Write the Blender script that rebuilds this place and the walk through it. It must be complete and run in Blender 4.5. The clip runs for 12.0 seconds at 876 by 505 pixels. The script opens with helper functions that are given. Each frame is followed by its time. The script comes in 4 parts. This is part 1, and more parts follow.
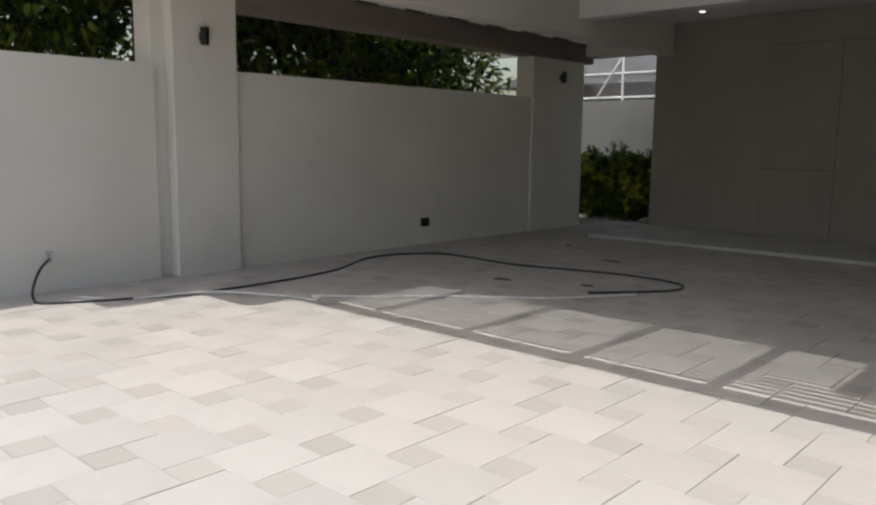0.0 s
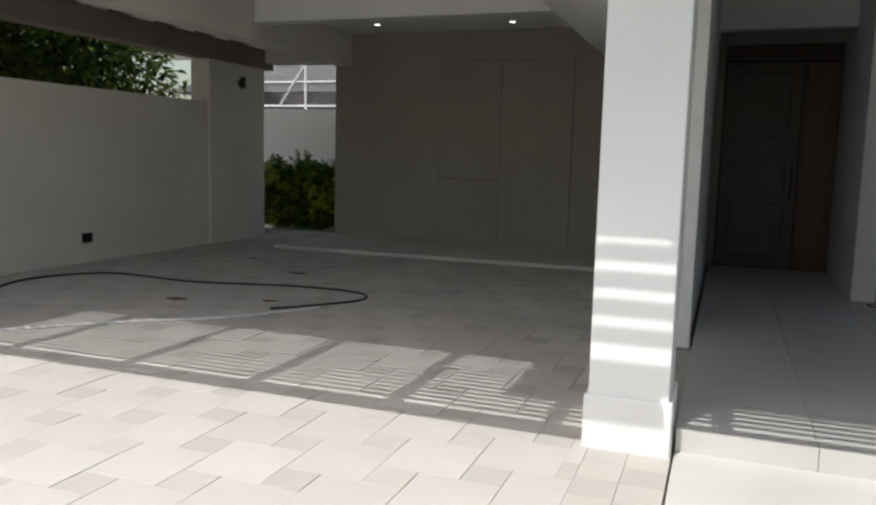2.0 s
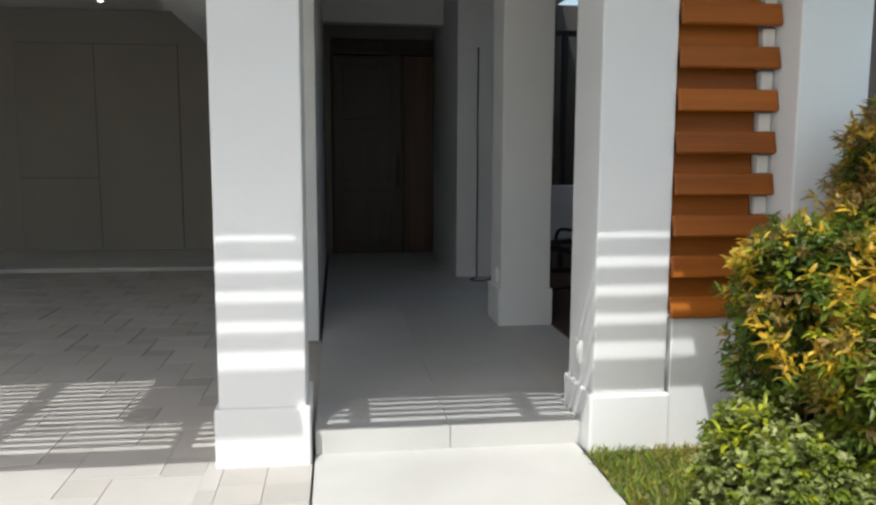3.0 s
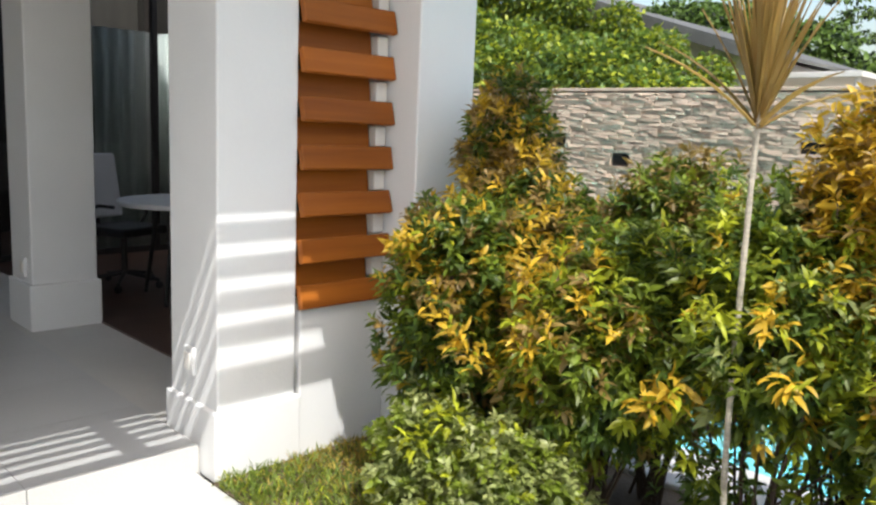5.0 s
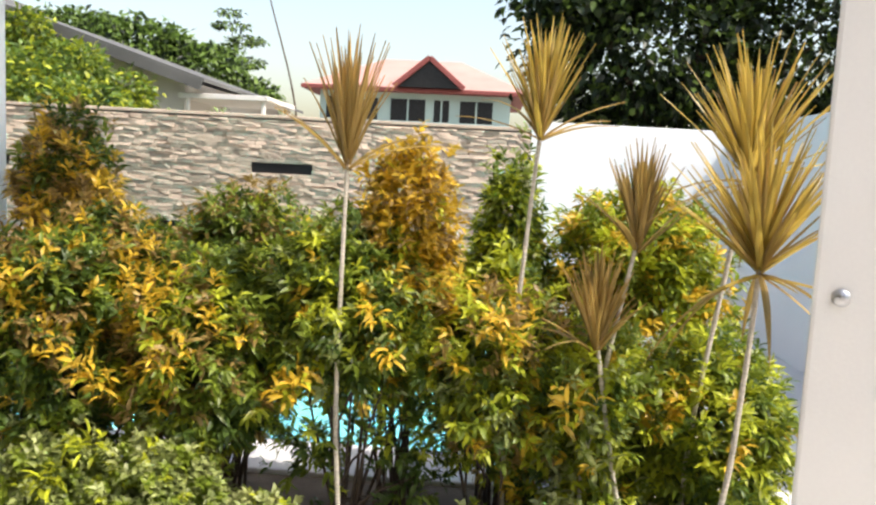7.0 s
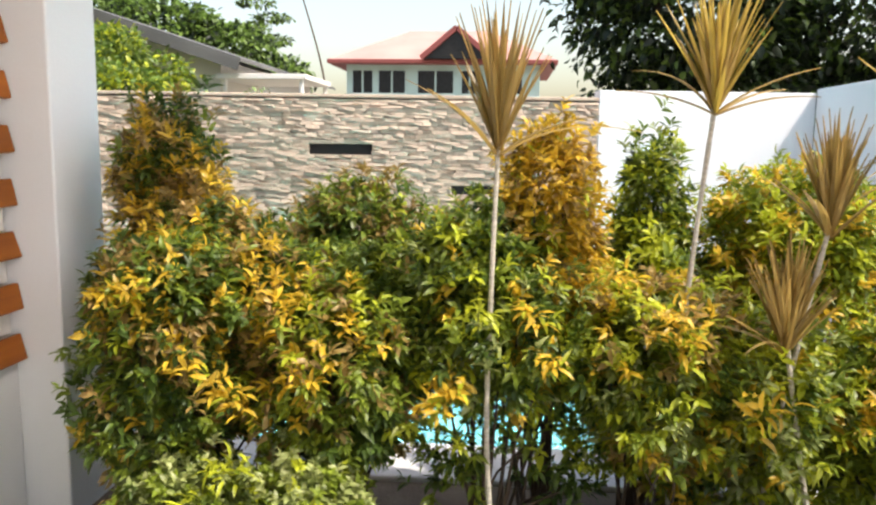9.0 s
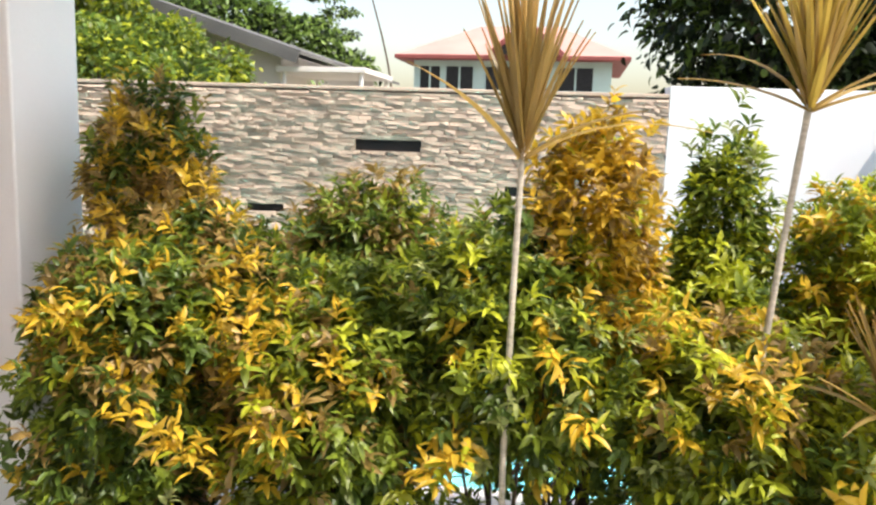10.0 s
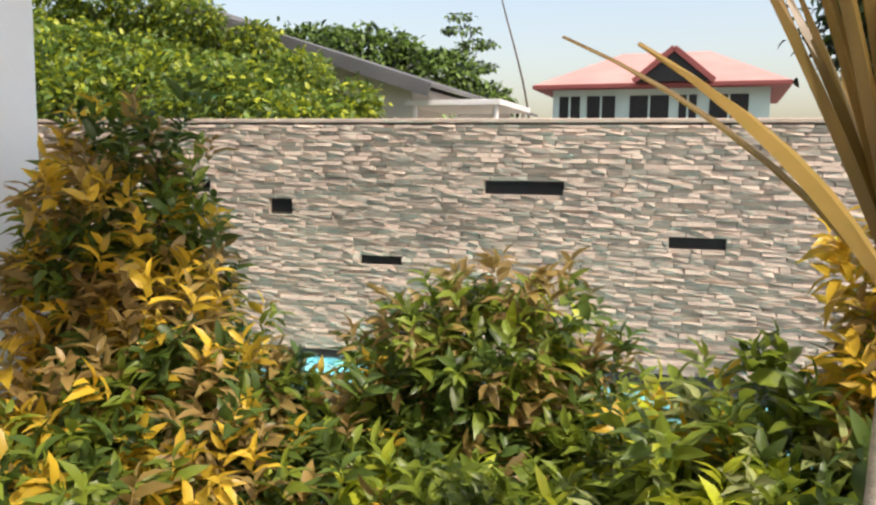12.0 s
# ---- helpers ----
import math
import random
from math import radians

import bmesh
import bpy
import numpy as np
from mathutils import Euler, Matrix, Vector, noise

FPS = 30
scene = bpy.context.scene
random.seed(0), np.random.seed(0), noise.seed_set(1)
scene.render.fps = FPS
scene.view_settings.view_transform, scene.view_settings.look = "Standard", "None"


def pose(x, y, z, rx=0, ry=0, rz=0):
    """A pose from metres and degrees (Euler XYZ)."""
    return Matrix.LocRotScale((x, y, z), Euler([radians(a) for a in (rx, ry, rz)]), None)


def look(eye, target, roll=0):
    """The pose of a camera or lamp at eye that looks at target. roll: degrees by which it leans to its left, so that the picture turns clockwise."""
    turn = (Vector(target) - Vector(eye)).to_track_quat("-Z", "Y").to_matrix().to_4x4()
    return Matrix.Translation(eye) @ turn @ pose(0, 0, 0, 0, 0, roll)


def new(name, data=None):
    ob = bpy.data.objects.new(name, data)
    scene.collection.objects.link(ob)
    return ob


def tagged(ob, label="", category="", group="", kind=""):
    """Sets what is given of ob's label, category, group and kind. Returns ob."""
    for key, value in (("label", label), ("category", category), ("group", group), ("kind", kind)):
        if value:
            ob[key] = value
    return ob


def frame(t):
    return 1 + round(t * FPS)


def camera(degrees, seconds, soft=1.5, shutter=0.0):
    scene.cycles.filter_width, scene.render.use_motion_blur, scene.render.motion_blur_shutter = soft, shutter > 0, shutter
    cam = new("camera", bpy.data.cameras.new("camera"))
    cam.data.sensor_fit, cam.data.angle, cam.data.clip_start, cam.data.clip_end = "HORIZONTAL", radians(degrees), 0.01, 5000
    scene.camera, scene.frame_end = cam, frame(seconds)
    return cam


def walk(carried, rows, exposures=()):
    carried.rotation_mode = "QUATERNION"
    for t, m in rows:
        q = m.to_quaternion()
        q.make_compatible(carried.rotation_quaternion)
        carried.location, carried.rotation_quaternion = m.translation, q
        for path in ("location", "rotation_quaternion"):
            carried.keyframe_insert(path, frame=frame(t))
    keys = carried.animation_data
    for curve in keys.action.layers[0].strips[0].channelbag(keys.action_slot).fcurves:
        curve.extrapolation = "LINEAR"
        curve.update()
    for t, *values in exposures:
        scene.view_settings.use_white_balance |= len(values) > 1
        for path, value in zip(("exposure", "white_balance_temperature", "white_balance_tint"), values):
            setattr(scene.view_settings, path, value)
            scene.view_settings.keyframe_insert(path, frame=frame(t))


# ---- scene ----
cam = camera(58.5, 12.0, soft=2.4)
PATH = [
    (0, pose(0.691, -4.276, 1.462, 81.94, -0.71, 42.43)),
    (0.5, pose(0.660, -4.236, 1.460, 82.55, -0.53, 42.15)),
    (1, pose(0.615, -4.208, 1.443, 82.06, -0.49, 37.97)),
    (1.5, pose(0.591, -4.106, 1.453, 81.52, -0.74, 30.69)),
    (2, pose(0.616, -3.906, 1.460, 83.00, -1.48, 20.24)),
    (2.5, pose(0.604, -3.723, 1.449, 82.92, -2.17, 5.96)),
    (2.7, pose(0.591, -3.675, 1.449, 82.94, -1.18, -0.29)),
    (4.3, pose(0.440, -3.035, 1.437, 81.79, -2.25, -26.30)),
    (4.5, pose(0.373, -2.971, 1.449, 81.56, -2.44, -31.58)),
    (5, pose(0.305, -2.754, 1.434, 81.36, -2.26, -44.09)),
    (5.5, pose(0.161, -2.531, 1.458, 81.12, -0.46, -58.26)),
    (6, pose(-0.057, -2.416, 1.487, 82.27, 0.43, -73.85)),
    (6.5, pose(-0.284, -2.422, 1.484, 83.32, -1.48, -82.84)),
    (6.7, pose(-0.366, -2.403, 1.491, 84.69, -2.50, -85.51)),
    (8.3, pose(-0.454, -1.956, 1.502, 81.95, -2.64, -89.20)),
    (8.5, pose(-0.391, -1.951, 1.503, 82.22, -1.95, -88.75)),
    (9, pose(-0.144, -1.864, 1.526, 81.92, -0.77, -85.07)),
    (9.5, pose(0.133, -1.914, 1.526, 82.02, -0.18, -83.31)),
    (10, pose(0.392, -1.971, 1.533, 81.59, -1.73, -80.01)),
    (10.5, pose(0.735, -1.887, 1.574, 81.46, -0.93, -75.19)),
    (11, pose(1.091, -1.824, 1.581, 81.26, -1.53, -75.13)),
    (11.5, pose(1.391, -1.754, 1.602, 81.42, -1.60, -71.55)),
    (12, pose(1.600, -1.691, 1.597, 83.72, -0.79, -70.03)),
]
walk(cam, PATH, exposures=[(0, 0.08, 6500, 10), (2.0, 0.27, 6450, 9), (2.7, 0.3, 6350, 8), (4.5, 0.36, 6300, 7), (5, 0.75, 6450, 10), (6, 1.0, 6800, 13), (10.5, 1.1, 6900, 15), (11.4, 0.95, 6900, 17), (12, 0.7, 6950, 18)])

# ---------- world, sun ----------
world = bpy.data.worlds.new("sky")
scene.world = world
world.use_nodes = True
wn = world.node_tree
sky = wn.nodes.new("ShaderNodeTexSky")
sky.sky_type = "NISHITA"
sky.sun_disc = False
sky.sun_elevation = radians(57.3)
sky.sun_rotation = radians(203.0)
sky.dust_density = 3.5
sky.air_density = 1.4
sky.ozone_density = 1.0
wn.nodes["Background"].inputs["Strength"].default_value = 0.15
wn.links.new(sky.outputs["Color"], wn.nodes["Background"].inputs["Color"])
sun = new("sun", bpy.data.lights.new("sun", "SUN"))
sun.data.energy = 2.9
sun.data.angle = radians(0.3)
sun.data.color = (1.0, 0.98, 0.94)
sun.matrix_world = look((-2.5, -5.9, 10), (0, 0, 0))


# ---------- materials ----------
def material(name, color, rough=0.7, metal=0.0, vary=0.12, scale=3.0, fine=60.0, bump=0.15, second=None, rand=0.0, spec=0.5, stretch=(1, 1, 1)):
    """A surface with a slow and a fine variation of its colour, and fine relief."""
    m = bpy.data.materials.new(name)
    m.use_nodes = True
    nt, bs = m.node_tree, m.node_tree.nodes["Principled BSDF"]
    bs.inputs["Roughness"].default_value = rough
    bs.inputs["Metallic"].default_value = metal
    bs.inputs["Specular IOR Level"].default_value = spec
    tc = nt.nodes.new("ShaderNodeTexCoord")
    mp = nt.nodes.new("ShaderNodeMapping")
    mp.inputs["Scale"].default_value = stretch
    nt.links.new(tc.outputs["Object"], mp.inputs["Vector"])
    slow, quick = nt.nodes.new("ShaderNodeTexNoise"), nt.nodes.new("ShaderNodeTexNoise")
    slow.inputs["Scale"].default_value, quick.inputs["Scale"].default_value = scale, fine
    slow.inputs["Detail"].default_value, quick.inputs["Detail"].default_value = 5, 3
    for n in (slow, quick):
        nt.links.new(mp.outputs["Vector"], n.inputs["Vector"])
    mix = nt.nodes.new("ShaderNodeMix")
    mix.data_type = "RGBA"
    other = second or [c * (1 - 2.2 * vary) for c in color]
    mix.inputs["A"].default_value = (*color, 1)
    mix.inputs["B"].default_value = (*other, 1)
    add = nt.nodes.new("ShaderNodeMath")
    add.operation = "MULTIPLY_ADD"
    add.inputs[1].default_value = 0.35
    nt.links.new(quick.outputs["Fac"], add.inputs[0])
    rmp = nt.nodes.new("ShaderNodeMapRange")
    rmp.inputs["From Min"].default_value, rmp.inputs["From Max"].default_value = 0.3, 0.7
    rmp.inputs["To Max"].default_value = 0.75
    nt.links.new(slow.outputs["Fac"], rmp.inputs["Value"])
    nt.links.new(rmp.outputs["Result"], add.inputs[2])
    nt.links.new(add.outputs[0], mix.inputs["Factor"])
    last = mix.outputs["Result"]
    if rand:
        info, geo = nt.nodes.new("ShaderNodeObjectInfo"), nt.nodes.new("ShaderNodeNewGeometry")
        both = nt.nodes.new("ShaderNodeMath")
        both.operation = "ADD"
        nt.links.new(info.outputs["Random"], both.inputs[0])
        nt.links.new(geo.outputs["Random Per Island"], both.inputs[1])
        wrap = nt.nodes.new("ShaderNodeMath")
        wrap.operation = "FRACT"
        nt.links.new(both.outputs[0], wrap.inputs[0])
        r2 = nt.nodes.new("ShaderNodeMapRange")
        r2.inputs["To Min"].default_value, r2.inputs["To Max"].default_value = 1 - rand, 1 + rand
        nt.links.new(wrap.outputs[0], r2.inputs["Value"])
        hsv = nt.nodes.new("ShaderNodeHueSaturation")
        nt.links.new(r2.outputs["Result"], hsv.inputs["Value"])
        nt.links.new(last, hsv.inputs["Color"])
        last = hsv.outputs["Color"]
    nt.links.new(last, bs.inputs["Base Color"])
    if bump:
        bp = nt.nodes.new("ShaderNodeBump")
        bp.inputs["Strength"].default_value = bump
        bp.inputs["Distance"].default_value = 0.01
        nt.links.new(quick.outputs["Fac"], bp.inputs["Height"])
        nt.links.new(bp.outputs["Normal"], bs.inputs["Normal"])
    return m


def leaf_material(name, color, second, rand=0.35):
    m = material(name, color, 0.42, vary=0.2, scale=5, fine=40, bump=0.05, second=second, rand=rand)
    bs = m.node_tree.nodes["Principled BSDF"]
    link = bs.inputs["Base Color"].links[0].from_socket
    tr = m.node_tree.nodes.new("ShaderNodeBsdfTranslucent")
    ad = m.node_tree.nodes.new("ShaderNodeMixShader")
    ad.inputs[0].default_value = 0.45
    m.node_tree.links.new(link, tr.inputs["Color"])
    m.node_tree.links.new(bs.outputs[0], ad.inputs[1])
    m.node_tree.links.new(tr.outputs[0], ad.inputs[2])
    m.node_tree.links.new(ad.outputs[0], m.node_tree.nodes["Material Output"].inputs["Surface"])
    return m


WHITE = material("white_wall_paint", (0.80, 0.80, 0.79), 0.75, vary=0.04, scale=1.2, fine=90, bump=0.12)
CREAM = material("cream_wall_paint", (0.80, 0.77, 0.71), 0.8, vary=0.06, scale=0.9, fine=80, bump=0.12)
GREYW = material("grey_wall_paint", (0.35, 0.325, 0.29), 0.8, vary=0.07, scale=0.9, fine=80, bump=0.1)
BEAMC = material("brown_beam_paint", (0.26, 0.22, 0.19), 0.7, vary=0.1, scale=2, fine=70, bump=0.1)
PAVE = material("pale_paver", (0.575, 0.545, 0.51), 0.85, vary=0.1, scale=1.3, fine=140, bump=0.35, rand=0.055)
PAVED = material("grey_paver", (0.525, 0.495, 0.455), 0.85, vary=0.12, scale=1.3, fine=140, bump=0.35, rand=0.06)
SAND = material("joint_sand", (0.46, 0.42, 0.38), 0.95, vary=0.2, scale=4, fine=200, bump=0.4)
CONC = material("pale_concrete", (0.60, 0.59, 0.56), 0.8, vary=0.08, scale=1.5, fine=120, bump=0.2)
TILE = material("porch_floor_tile", (0.50, 0.50, 0.49), 0.35, vary=0.06, scale=1.4, fine=60, bump=0.03, rand=0.03)
WOOD = material("stained_wood", (0.40, 0.125, 0.016), 0.5, vary=0.2, scale=3, fine=30, bump=0.1, rand=0.18, second=(0.24, 0.068, 0.011), spec=0.2, stretch=(0.25, 4, 6))
DARKP = material("dark_wall_panelling", (0.05, 0.042, 0.036), 0.6, vary=0.2, scale=2, fine=40, bump=0.1, stretch=(4, 4, 0.4))
REDW = material("red_brown_door_wood", (0.11, 0.038, 0.018), 0.4, vary=0.25, scale=3, fine=30, bump=0.1, stretch=(6, 4, 0.3))
DARKW = material("dark_door_wood", (0.045, 0.022, 0.013), 0.4, vary=0.25, scale=3, fine=30, bump=0.1, stretch=(6, 4, 0.3))
STONE = material("ledge_stone", (0.60, 0.465, 0.35), 0.9, vary=0.2, scale=5, fine=60, bump=0.6, rand=0.15, second=(0.46, 0.365, 0.28))
SLATE = material("stone_backing", (0.16, 0.14, 0.125), 0.95, vary=0.2, scale=5, fine=80, bump=0.4)
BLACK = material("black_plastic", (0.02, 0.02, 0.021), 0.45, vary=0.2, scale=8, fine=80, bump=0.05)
DARKM = material("dark_metal", (0.035, 0.034, 0.033), 0.4, metal=0.6, vary=0.2, scale=8, fine=80, bump=0.05)
STEEL = material("brushed_steel", (0.55, 0.55, 0.55), 0.3, metal=1.0, vary=0.1, scale=8, fine=120, bump=0.05)
HOSEB = material("dark_rubber", (0.03, 0.03, 0.032), 0.5, vary=0.2, scale=10, fine=80, bump=0.1)
HOSEW = material("pale_rubber", (0.82, 0.82, 0.81), 0.5, vary=0.15, scale=10, fine=80, bump=0.1)
STAIN = material("oil_stain", (0.12, 0.085, 0.06), 0.8, vary=0.25, scale=9, fine=60, bump=0.2)
SOIL = material("garden_soil", (0.19, 0.14, 0.09), 0.95, vary=0.25, scale=4, fine=70, bump=0.8)
GROUND = material("dry_ground", (0.30, 0.27, 0.22), 0.95, vary=0.2, scale=0.5, fine=20, bump=0.5)
ASPH = material("asphalt", (0.06, 0.06, 0.058), 0.9, vary=0.2, scale=1, fine=150, bump=0.5)
BARK = material("pale_cane_bark", (0.62, 0.56, 0.45), 0.85, vary=0.2, scale=20, fine=80, bump=0.5, stretch=(1, 1, 6))
TWIG = material("brown_bark", (0.13, 0.09, 0.06), 0.9, vary=0.25, scale=10, fine=60, bump=0.6)
GREEN = leaf_material("green_leaf", (0.25, 0.31, 0.032), (0.15, 0.21, 0.024))
DEEP = leaf_material("deep_green_leaf", (0.12, 0.175, 0.028), (0.06, 0.11, 0.02))
LIME = leaf_material("lime_leaf", (0.50, 0.53, 0.035), (0.35, 0.40, 0.03))
GOLD = leaf_material("golden_leaf", (0.72, 0.475, 0.035), (0.54, 0.37, 0.04))
RUST = leaf_material("copper_leaf", (0.40, 0.255, 0.085), (0.28, 0.21, 0.06))
PALE = leaf_material("variegated_leaf", (0.45, 0.46, 0.2), (0.22, 0.29, 0.07))
BLADE = leaf_material("bronze_blade", (0.43, 0.26, 0.09), (0.31, 0.24, 0.06), 0.35)
BLADEY = leaf_material("yellow_blade", (0.54, 0.38, 0.08), (0.40, 0.30, 0.06), 0.35)
GRASS = leaf_material("grass_blade", (0.17, 0.27, 0.035), (0.22, 0.26, 0.05), 0.4)
FARLEAF = leaf_material("far_leaf", (0.2, 0.3, 0.06), (0.12, 0.2, 0.04), 0.45)
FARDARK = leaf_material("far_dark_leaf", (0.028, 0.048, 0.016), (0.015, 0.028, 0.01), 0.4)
ROOFG = material("grey_roofing", (0.14, 0.14, 0.13), 0.85, vary=0.2, scale=1, fine=30, bump=0.4)
ROOFD = material("dark_roof_sheet", (0.07, 0.07, 0.068), 0.8, vary=0.25, scale=1, fine=30, bump=0.4, stretch=(1, 6, 1))
ROOFR = material("red_roof_tile", (0.55, 0.30, 0.25), 0.8, vary=0.12, scale=0.6, fine=20, bump=0.4)
ROOFT = material("dark_red_trim", (0.28, 0.07, 0.06), 0.7, vary=0.1, scale=2, fine=40, bump=0.1)
MINT = material("mint_wall_paint", (0.50, 0.66, 0.60), 0.8, vary=0.08, scale=0.7, fine=40, bump=0.1)
POOLT = material("turquoise_pool_tile", (0.20, 0.58, 0.62), 0.4, vary=0.12, scale=1, fine=30, bump=0.05)
CLOTH = material("sheer_curtain", (0.42, 0.44, 0.43), 0.9, vary=0.1, scale=2, fine=60, bump=0.1)
CHAIRW = material("white_chair_shell", (0.75, 0.75, 0.75), 0.4, vary=0.04, scale=4, fine=60, bump=0.03)
RUG = material("brown_floorboard", (0.11, 0.06, 0.04), 0.5, vary=0.2, scale=3, fine=50, bump=0.1)
LAMPON = bpy.data.materials.new("lit_lamp_lens")
LAMPON.use_nodes = True
LAMPON.node_tree.nodes["Principled BSDF"].inputs["Emission Color"].default_value = (1, 0.93, 0.8, 1)
LAMPON.node_tree.nodes["Principled BSDF"].inputs["Emission Strength"].default_value = 3.0


def glass_material(name, color, ior, rough):
    m = bpy.data.materials.new(name)
    m.use_nodes = True
    b = m.node_tree.nodes["Principled BSDF"]
    b.inputs["Base Color"].default_value = (*color, 1)
    b.inputs["Transmission Weight"].default_value = 1.0
    b.inputs["IOR"].default_value = ior
    b.inputs["Roughness"].default_value = rough
    return m


GLASS = glass_material("window_glass", (0.85, 0.92, 0.9), 1.45, 0.0)
WATER = glass_material("pool_water", (0.75, 0.95, 0.96), 1.33, 0.02)
wb = WATER.node_tree.nodes.new("ShaderNodeBump")
wnz = WATER.node_tree.nodes.new("ShaderNodeTexNoise")
wnz.inputs["Scale"].default_value = 4.0
wb.inputs["Strength"].default_value = 0.25
wb.inputs["Distance"].default_value = 0.03
WATER.node_tree.links.new(wnz.outputs["Fac"], wb.inputs["Height"])
WATER.node_tree.links.new(wb.outputs["Normal"], WATER.node_tree.nodes["Principled BSDF"].inputs["Normal"])


# ---------- mesh helpers ----------
def solid(bm, lo, hi, bevel=0.0, m=None):
    """A box from corner to corner, with rounded edges, added to bm."""
    c = [(a + b) / 2 for a, b in zip(lo, hi)]
    d = [abs(b - a) for a, b in zip(lo, hi)]
    made = bmesh.ops.create_cube(bm, size=1.0, matrix=Matrix.Translation(c) @ Matrix.Diagonal((*d, 1)))
    vs = made["verts"]
    if bevel:
        es = list({e for v in vs for e in v.link_edges})
        out = bmesh.ops.bevel(bm, geom=es, offset=min(bevel, min(d) * 0.45), segments=2, profile=0.5, affect="EDGES")
        vs = list({v for f in out["faces"] for v in f.verts} | {v for v in vs if v.is_valid})
    if m is not None:
        bmesh.ops.transform(bm, matrix=m, verts=[v for v in vs if v.is_valid])
    return bm


def rod(bm, a, b, r1, r2=None, seg=12):
    a, b = Vector(a), Vector(b)
    q = (b - a).to_track_quat("Z", "Y").to_matrix().to_4x4()
    bmesh.ops.create_cone(bm, cap_ends=True, segments=seg, radius1=r1, radius2=r1 if r2 is None else r2, depth=(b - a).length, matrix=Matrix.Translation((a + b) / 2) @ q)
    return bm


def tube(points, radii, seg=8):
    """A bmesh tube along points."""
    bm, rings = bmesh.new(), []
    pts = [Vector(p) for p in points]
    for i, p in enumerate(pts):
        d = (pts[min(i + 1, len(pts) - 1)] - pts[max(i - 1, 0)]).normalized()
        side = d.orthogonal() if abs(d.z) < 0.9 else Vector((1, 0, 0))
        u = (side - d * side.dot(d)).normalized()
        if abs(d.z) < 0.9:
            u = Vector((0, 0, 1)).cross(d).normalized()
        w = d.cross(u)
        r = radii[i] if isinstance(radii, (list, tuple)) else radii
        rings.append([bm.verts.new(p + (u * math.cos(k * 2 * math.pi / seg) + w * math.sin(k * 2 * math.pi / seg)) * r) for k in range(seg)])
    for a, b in zip(rings, rings[1:]):
        for k in range(seg):
            bm.faces.new((a[k], a[(k + 1) % seg], b[(k + 1) % seg], b[k]))
    bm.faces.new(rings[0][::-1])
    bm.faces.new(rings[-1])
    for f in bm.faces:
        f.smooth = True
    return bm


def curve_points(ctrl, n=10):
    """A smooth line through control points."""
    p = [Vector(c) for c in ctrl]
    p = [p[0] * 2 - p[1]] + p + [p[-1] * 2 - p[-2]]
    out = []
    for i in range(1, len(p) - 2):
        for k in range(n):
            t = k / n
            a, b, c, d = p[i - 1:i + 3]
            out.append(0.5 * (2 * b + (c - a) * t + (2 * a - 5 * b + 4 * c - d) * t * t + (3 * b - a - 3 * c + d) * t ** 3))
    return out + [p[-2]]


def mesh_of(name, bm, mat):
    me = bpy.data.meshes.new(name)
    bmesh.ops.recalc_face_normals(bm, faces=bm.faces)
    bm.to_mesh(me)
    bm.free()
    if mat:
        me.materials.append(mat)
    return me


def part(name, bm, mat, parent, label=""):
    ob = new(name, mesh_of(name, bm, mat))
    ob.parent = parent
    if label:
        tagged(ob, label)
    return ob


def block(name, lo, hi, mat, parent, bevel=0.006, label=""):
    return part(name, solid(bmesh.new(), lo, hi, bevel), mat, parent, label)


def thing(name, bm, mat, label, category, group="", kind=""):
    return tagged(new(name, mesh_of(name, bm, mat)), label, category, group, kind)


def holder(name, at, label, category, group="", kind=""):
    ob = tagged(new(name), label, category, group, kind)
    ob.matrix_world = pose(*at)
    ob.empty_display_size = 0.1
    return ob


def setting(name, boxes, mat, label, category, bevel=0.006):
    bm = bmesh.new()
    for lo, hi in boxes:
        solid(bm, lo, hi, bevel)
    return thing(name, bm, mat, label, category, kind="structure")


